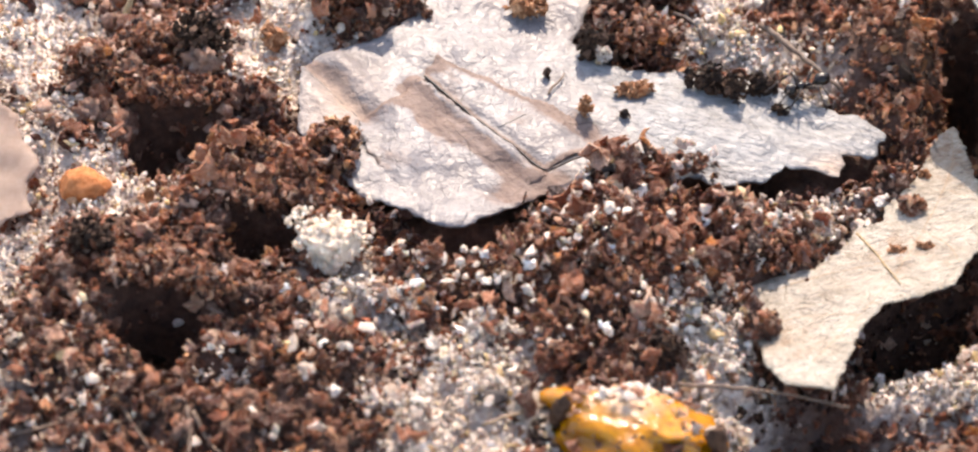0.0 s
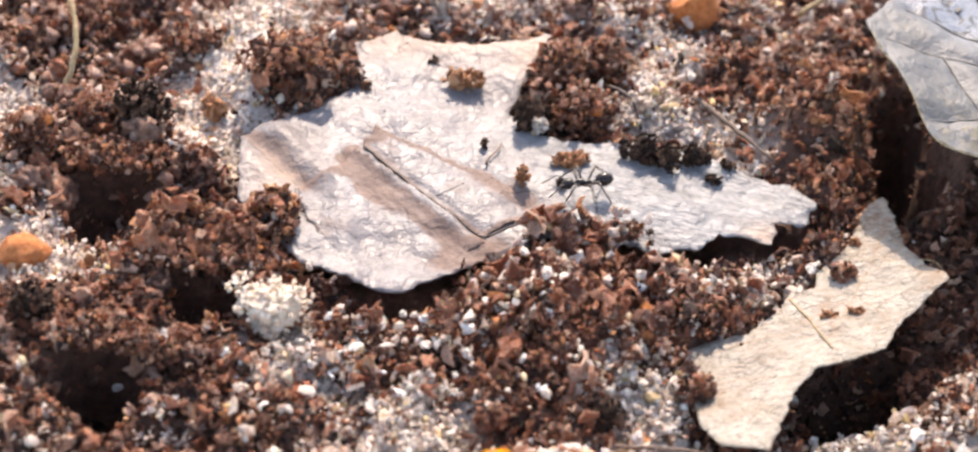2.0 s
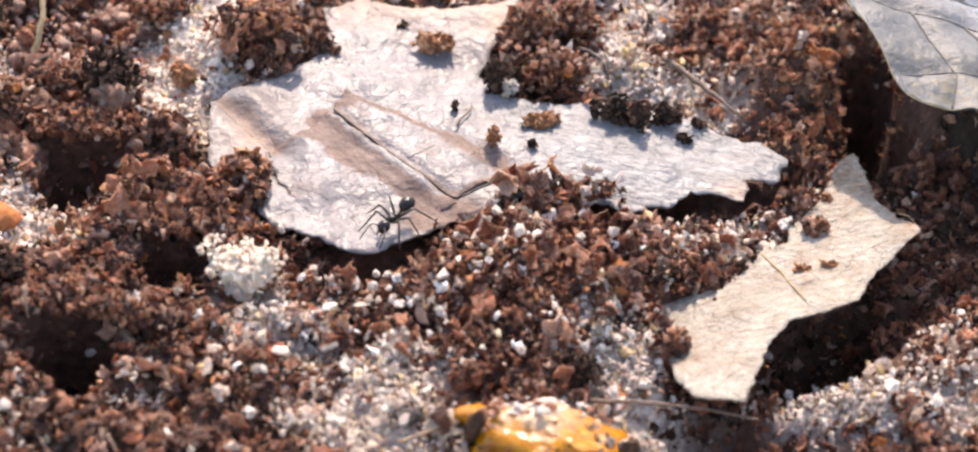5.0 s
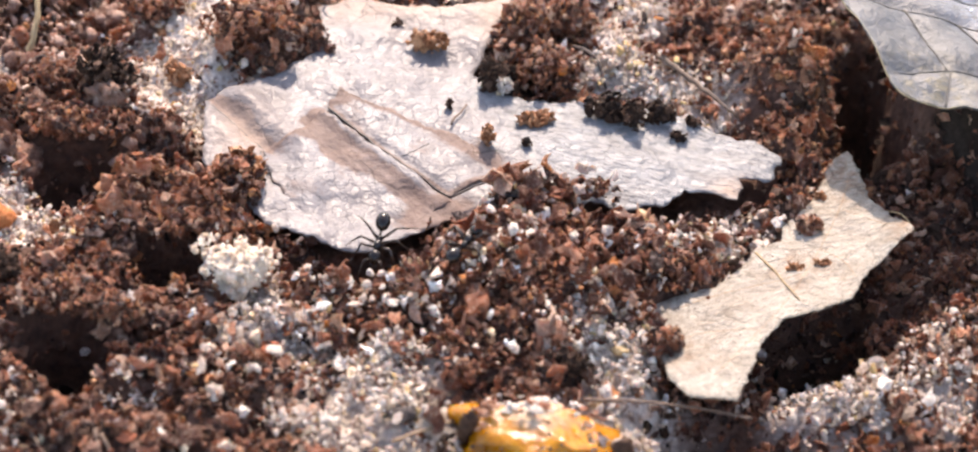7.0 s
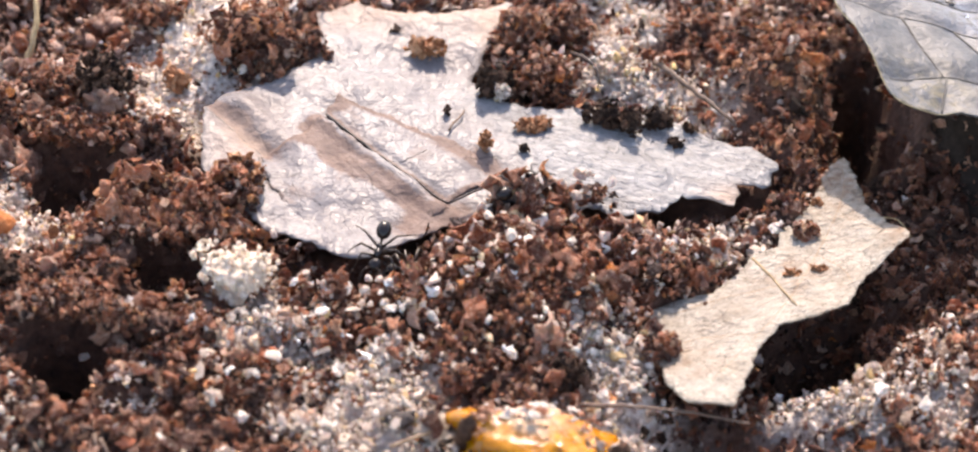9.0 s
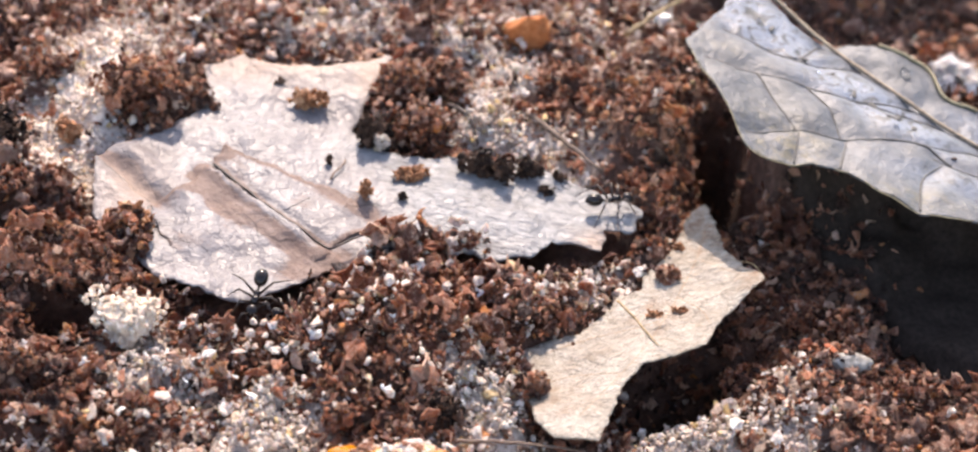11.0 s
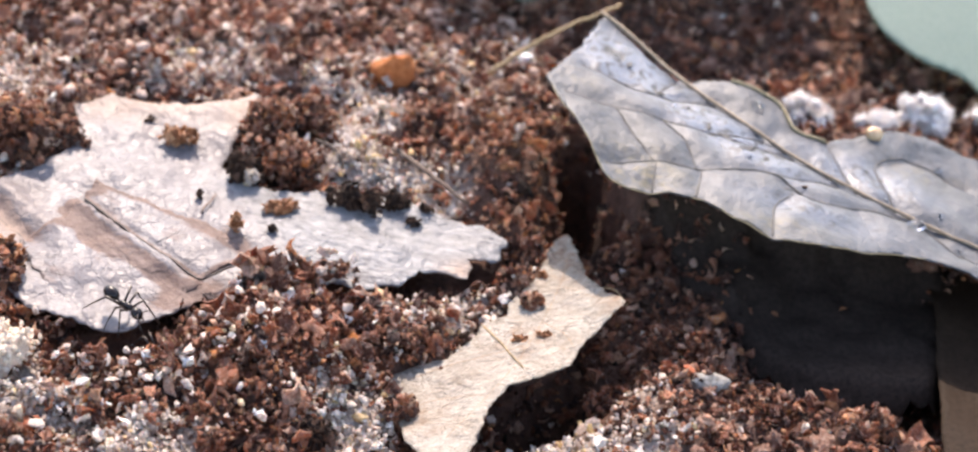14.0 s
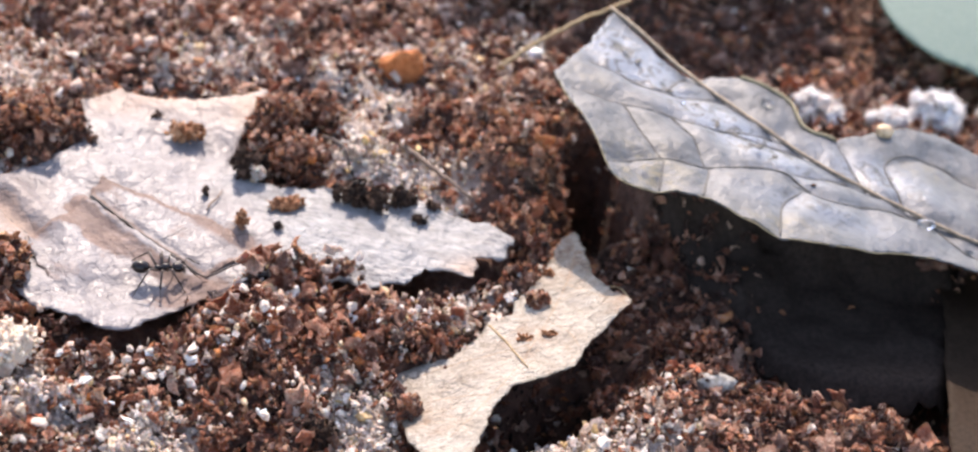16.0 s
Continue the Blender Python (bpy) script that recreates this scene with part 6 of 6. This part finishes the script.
def leaf_scrap():
    outline = [(-5.5, -1), (-2.0, 0.4), (0.6, -0.4), (1.6, 1.6), (3.0, 2.6), (2.6, 4.8), (3.3, 6.6), (2.0, 9.0), (1.6, 11.6), (-0.4, 13.0), (-1.2, 16.0), (-5.5, 17)]
    skin = fibre_material("pink_brown_leaf", (0.44, 0.32, 0.25), (0.60, 0.47, 0.39))
    tree = skin.node_tree
    lit_back, both = tree.nodes.new("ShaderNodeBsdfTranslucent"), tree.nodes.new("ShaderNodeMixShader")
    lit_back.inputs["Color"].default_value = (0.62, 0.42, 0.33, 1.0)
    both.inputs[0].default_value = 0.55
    tree.links.new(tree.nodes["Principled BSDF"].outputs[0], both.inputs[1])
    tree.links.new(lit_back.outputs[0], both.inputs[2])
    tree.links.new(both.outputs[0], tree.nodes["Material Output"].inputs[0])
    scrap = tagged(put(new("leaf_scrap"), -45.0, -14.8, float(lift(-45.0, -14.8)) + 0.8, 20, 8, 8), "pinkish beige dry leaf scrap lying on white sand", "leaf")
    part("blade", leaf_blade(outline, lambda x, y: 0.03 * x * x + 0.6 * vnoise(x, y, 4, 6) + 0.2 * vnoise(x, y, 1.5, 7), 0.6, 0.5, 0.06, 2.0, seed=8), skin, scrap)


leaf_scrap()


# ---------------------------------------------------------------- ants
LEGS = [("fore", 0.55, [(0, 0, 0), (0.35, 1.0, 0.75), (1.15, 1.55, -0.5), (1.5, 1.9, -1.12)]),
        ("middle", 0.15, [(0, 0, 0), (0.0, 1.2, 0.8), (-0.15, 2.0, -0.5), (-0.1, 2.4, -1.12)]),
        ("hind", -0.25, [(0, 0, 0), (-0.7, 1.1, 0.9), (-1.7, 1.9, -0.4), (-2.2, 2.3, -1.12)])]


def ant(label):
    """A black ant, head along x, feet at the origin's height."""
    body = tagged(new("ant"), label, "ant", "ants")
    thorax = joined([ellipsoid((0.42, 0, 1.36), (0.50, 0.35, 0.36), (0, -8, 0), 2), ellipsoid((-0.15, 0, 1.24), (0.44, 0.28, 0.29), (0, 8, 0), 2), ellipsoid((0.92, 0, 1.36), (0.2, 0.13, 0.13), level=1)])
    part("thorax", thorax, CHITIN, body)
    part("petiole", joined([ellipsoid((-0.66, 0, 1.16), (0.2, 0.1, 0.1), level=1), ellipsoid((-0.78, 0, 1.27), (0.09, 0.14, 0.22), level=1)]), CHITIN, body)
    part("gaster", joined([ellipsoid((-1.66, 0, 1.40), (0.80, 0.60, 0.58), (0, 6, 0), 3), ellipsoid((-2.38, 0, 1.32), (0.2, 0.16, 0.15), level=1)]), CHITIN, body, "glossy black rounded gaster")
    head = part("head", joined([ellipsoid((1.50, 0, 1.36), (0.56, 0.52, 0.42), (0, 22, 0), 3), ellipsoid((1.86, 0, 1.16), (0.22, 0.30, 0.18), (0, 30, 0), 2)]), CHITIN, body)
    for side in (1, -1):
        part("eye", ellipsoid((1.50, 0.40 * side, 1.50), (0.12, 0.07, 0.11), level=1), CHITIN, head)
        part("mandible", tube([(1.94, 0.2 * side, 1.08), (2.14, 0.2 * side, 0.98), (2.24, 0.03 * side, 0.92)], [0.09, 0.07, 0.03], 6), LIMB, head)
        part("antenna", tube([(1.78, 0.18 * side, 1.52), (2.2, 0.62 * side, 1.86), (2.42, 0.75 * side, 1.72), (3.0, 0.9 * side, 1.2), (3.4, 0.95 * side, 0.9)], [0.05, 0.055, 0.05, 0.06, 0.05], 6), LIMB, head)
    legs = []
    for name, at, line in LEGS:
        for side in (1, -1):
            pts = [(x, y * side, z) for x, y, z in line]
            leg = part("leg", tube(pts[:2], [0.12, 0.10], 6), LIMB, body)
            part("shin", tube(pts[1:3], [0.09, 0.065], 6), LIMB, leg)
            part("foot", tube(pts[2:], [0.055, 0.04], 6), LIMB, leg)
            leg.location = (at * MM, 0.16 * side * MM, 1.14 * MM)
            legs.append((leg, at, side))
    return body, legs


ant_one, legs_one = ant("glossy black ant walking on the bleached leaf")
ant_two, legs_two = ant("glossy black ant climbing over the soil heap")
ant_three, legs_three = ant("black ant half hidden under the bleached leaf's edge")

# seconds, x, y, heading, nose-down pitch
WALK_ONE = [(0.0, 18.8, 7.6, -150, 0), (0.2, 17.6, 6.4, -152, 0), (0.5, 15.9, 4.9, -165, 0), (1.0, 12.0, 3.9, -168, 0), (1.5, 7.9, 3.1, -168, 0), (2.0, 5.6, 2.3, -164, 0), (2.5, 2.4, 1.7, 180, 0), (3.0, -0.8, -0.1, -176, 0), (3.5, -3.8, -3.1, -138, 0), (4.0, -6.1, -5.1, -135, 0), (5.2, -7.4, -7.8, -120, 4), (6.5, -7.9, -9.9, -103, 16), (7.0, -8.0, -10.4, -100, 20), (7.5, -8.0, -10.3, -103, 20), (8.0, -7.8, -10.7, -102, 20), (9.2, -7.8, -10.7, -101, 20), (10.3, -7.7, -10.8, -100, 20), (10.5, -8.1, -10.6, -110, 20), (11.0, -8.4, -11.0, -102, 20), (11.5, -9.4, -11.2, -100, 20), (12.0, -8.8, -10.8, -83, 18), (12.5, -8.7, -9.7, -41, 8), (13.0, -8.6, -10.2, -38, 8), (13.5, -9.1, -9.6, -48, 8), (14.0, -9.0, -8.9, -46, 4), (14.5, -8.7, -8.6, -30, 0), (15.0, -8.4, -6.8, 12, 0), (15.5, -6.7, -4.6, 17, 0), (16.0, -6.5, -3.8, 3, 0)]
WALK_TWO = [(0.0, -3.4, -13.4, 40, 0), (6.3, -3.4, -13.4, 40, 0), (6.6, -2.6, -13.2, 45, -8), (6.9, -1.5, -12.6, 52, -8), (7.2, -1.0, -11.2, 69, -8), (7.5, -0.6, -10.0, 88, -8), (8.0, -0.7, -8.3, 94, -8), (8.8, 1.6, -4.2, 55, -5), (9.6, 9.0, 0.0, 28, 0), (10.3, 16.4, 2.2, 12, 0), (10.5, 18.8, 2.9, 19, 0), (11.0, 22.4, 3.6, 12, 0), (11.5, 24.8, 4.0, 14, 3), (12.0, 28.7, 6.0, 29, 3), (12.6, 32.0, 8.6, 35, 0), (13.4, 38.0, 13.0, 35, 0), (14.2, 45.0, 18.0, 30, 0), (16.0, 46.0, 18.4, 30, 0)]
WALK_THREE = [(0.0, -3.2, -7.0, -140, 0), (3.4, -3.2, -7.0, -140, 0), (4.0, -4.9, -9.2, -160, 0), (5.2, -5.2, -9.6, -155, 0), (6.4, -5.9, -10.6, -145, 0), (8.0, -5.4, -11.6, -165, 0), (12.0, -5.4, -11.6, -165, 0), (14.0, -6.0, -11.4, -155, 0), (15.2, -7.0, -11.2, -150, 0), (16.0, -7.6, -12.0, -165, 0)]


def ant_rows(track, hidden_until, over):
    """Poses on whatever the ant walks on; over: how far it stands above the bed on loose soil."""
    out = []
    for t, x, y, turn, nose in track:
        on_leaf_now = bool(inside(np.array(x), np.array(y), PALE_OUTLINE))
        z = -3.2 if t < hidden_until else stand(x, y) + (0.12 if on_leaf_now else over)
        if nose > 10:
            z = 1.0
        out.append((t, pose(x * MM, y * MM, z * MM, 0, nose, turn)))
    return out


def stepping(track):
    """How fast the ant goes at any time, in millimetres a second."""
    def speed(t):
        for p, q in zip(track, track[1:]):
            if p[0] <= t <= q[0]:
                return math.hypot(q[1] - p[1], q[2] - p[2]) / (q[0] - p[0]) + 0.03 * abs(q[3] - p[3])
        return 0.0
    return speed


def motions():
    for body, legs, track, hidden, over in ((ant_one, legs_one, WALK_ONE, -1.0, 0.4), (ant_two, legs_two, WALK_TWO, 6.5, 1.35), (ant_three, legs_three, WALK_THREE, 3.6, 0.7)):
        walk(body, ant_rows(track, hidden, over))
        speed = stepping(track)
        for k, (leg, at, side) in enumerate(legs):
            tripod = 0.0 if (k // 2 + (side < 0)) % 2 else math.pi
            rows, phase = [], tripod
            for i in range(161):
                t = i * 0.1
                v = speed(t)
                phase += 0.1 * min(11.0, 1.5 * v)
                swing, up = min(20.0, 3.0 + 4.0 * v) * math.sin(phase), min(9.0, 2.0 * v) * max(0.0, math.cos(phase))
                rows.append((t, pose(at * MM, 0.16 * side * MM, 1.14 * MM, side * up, 0, side * swing)))
            walk(leg, rows)


motions()
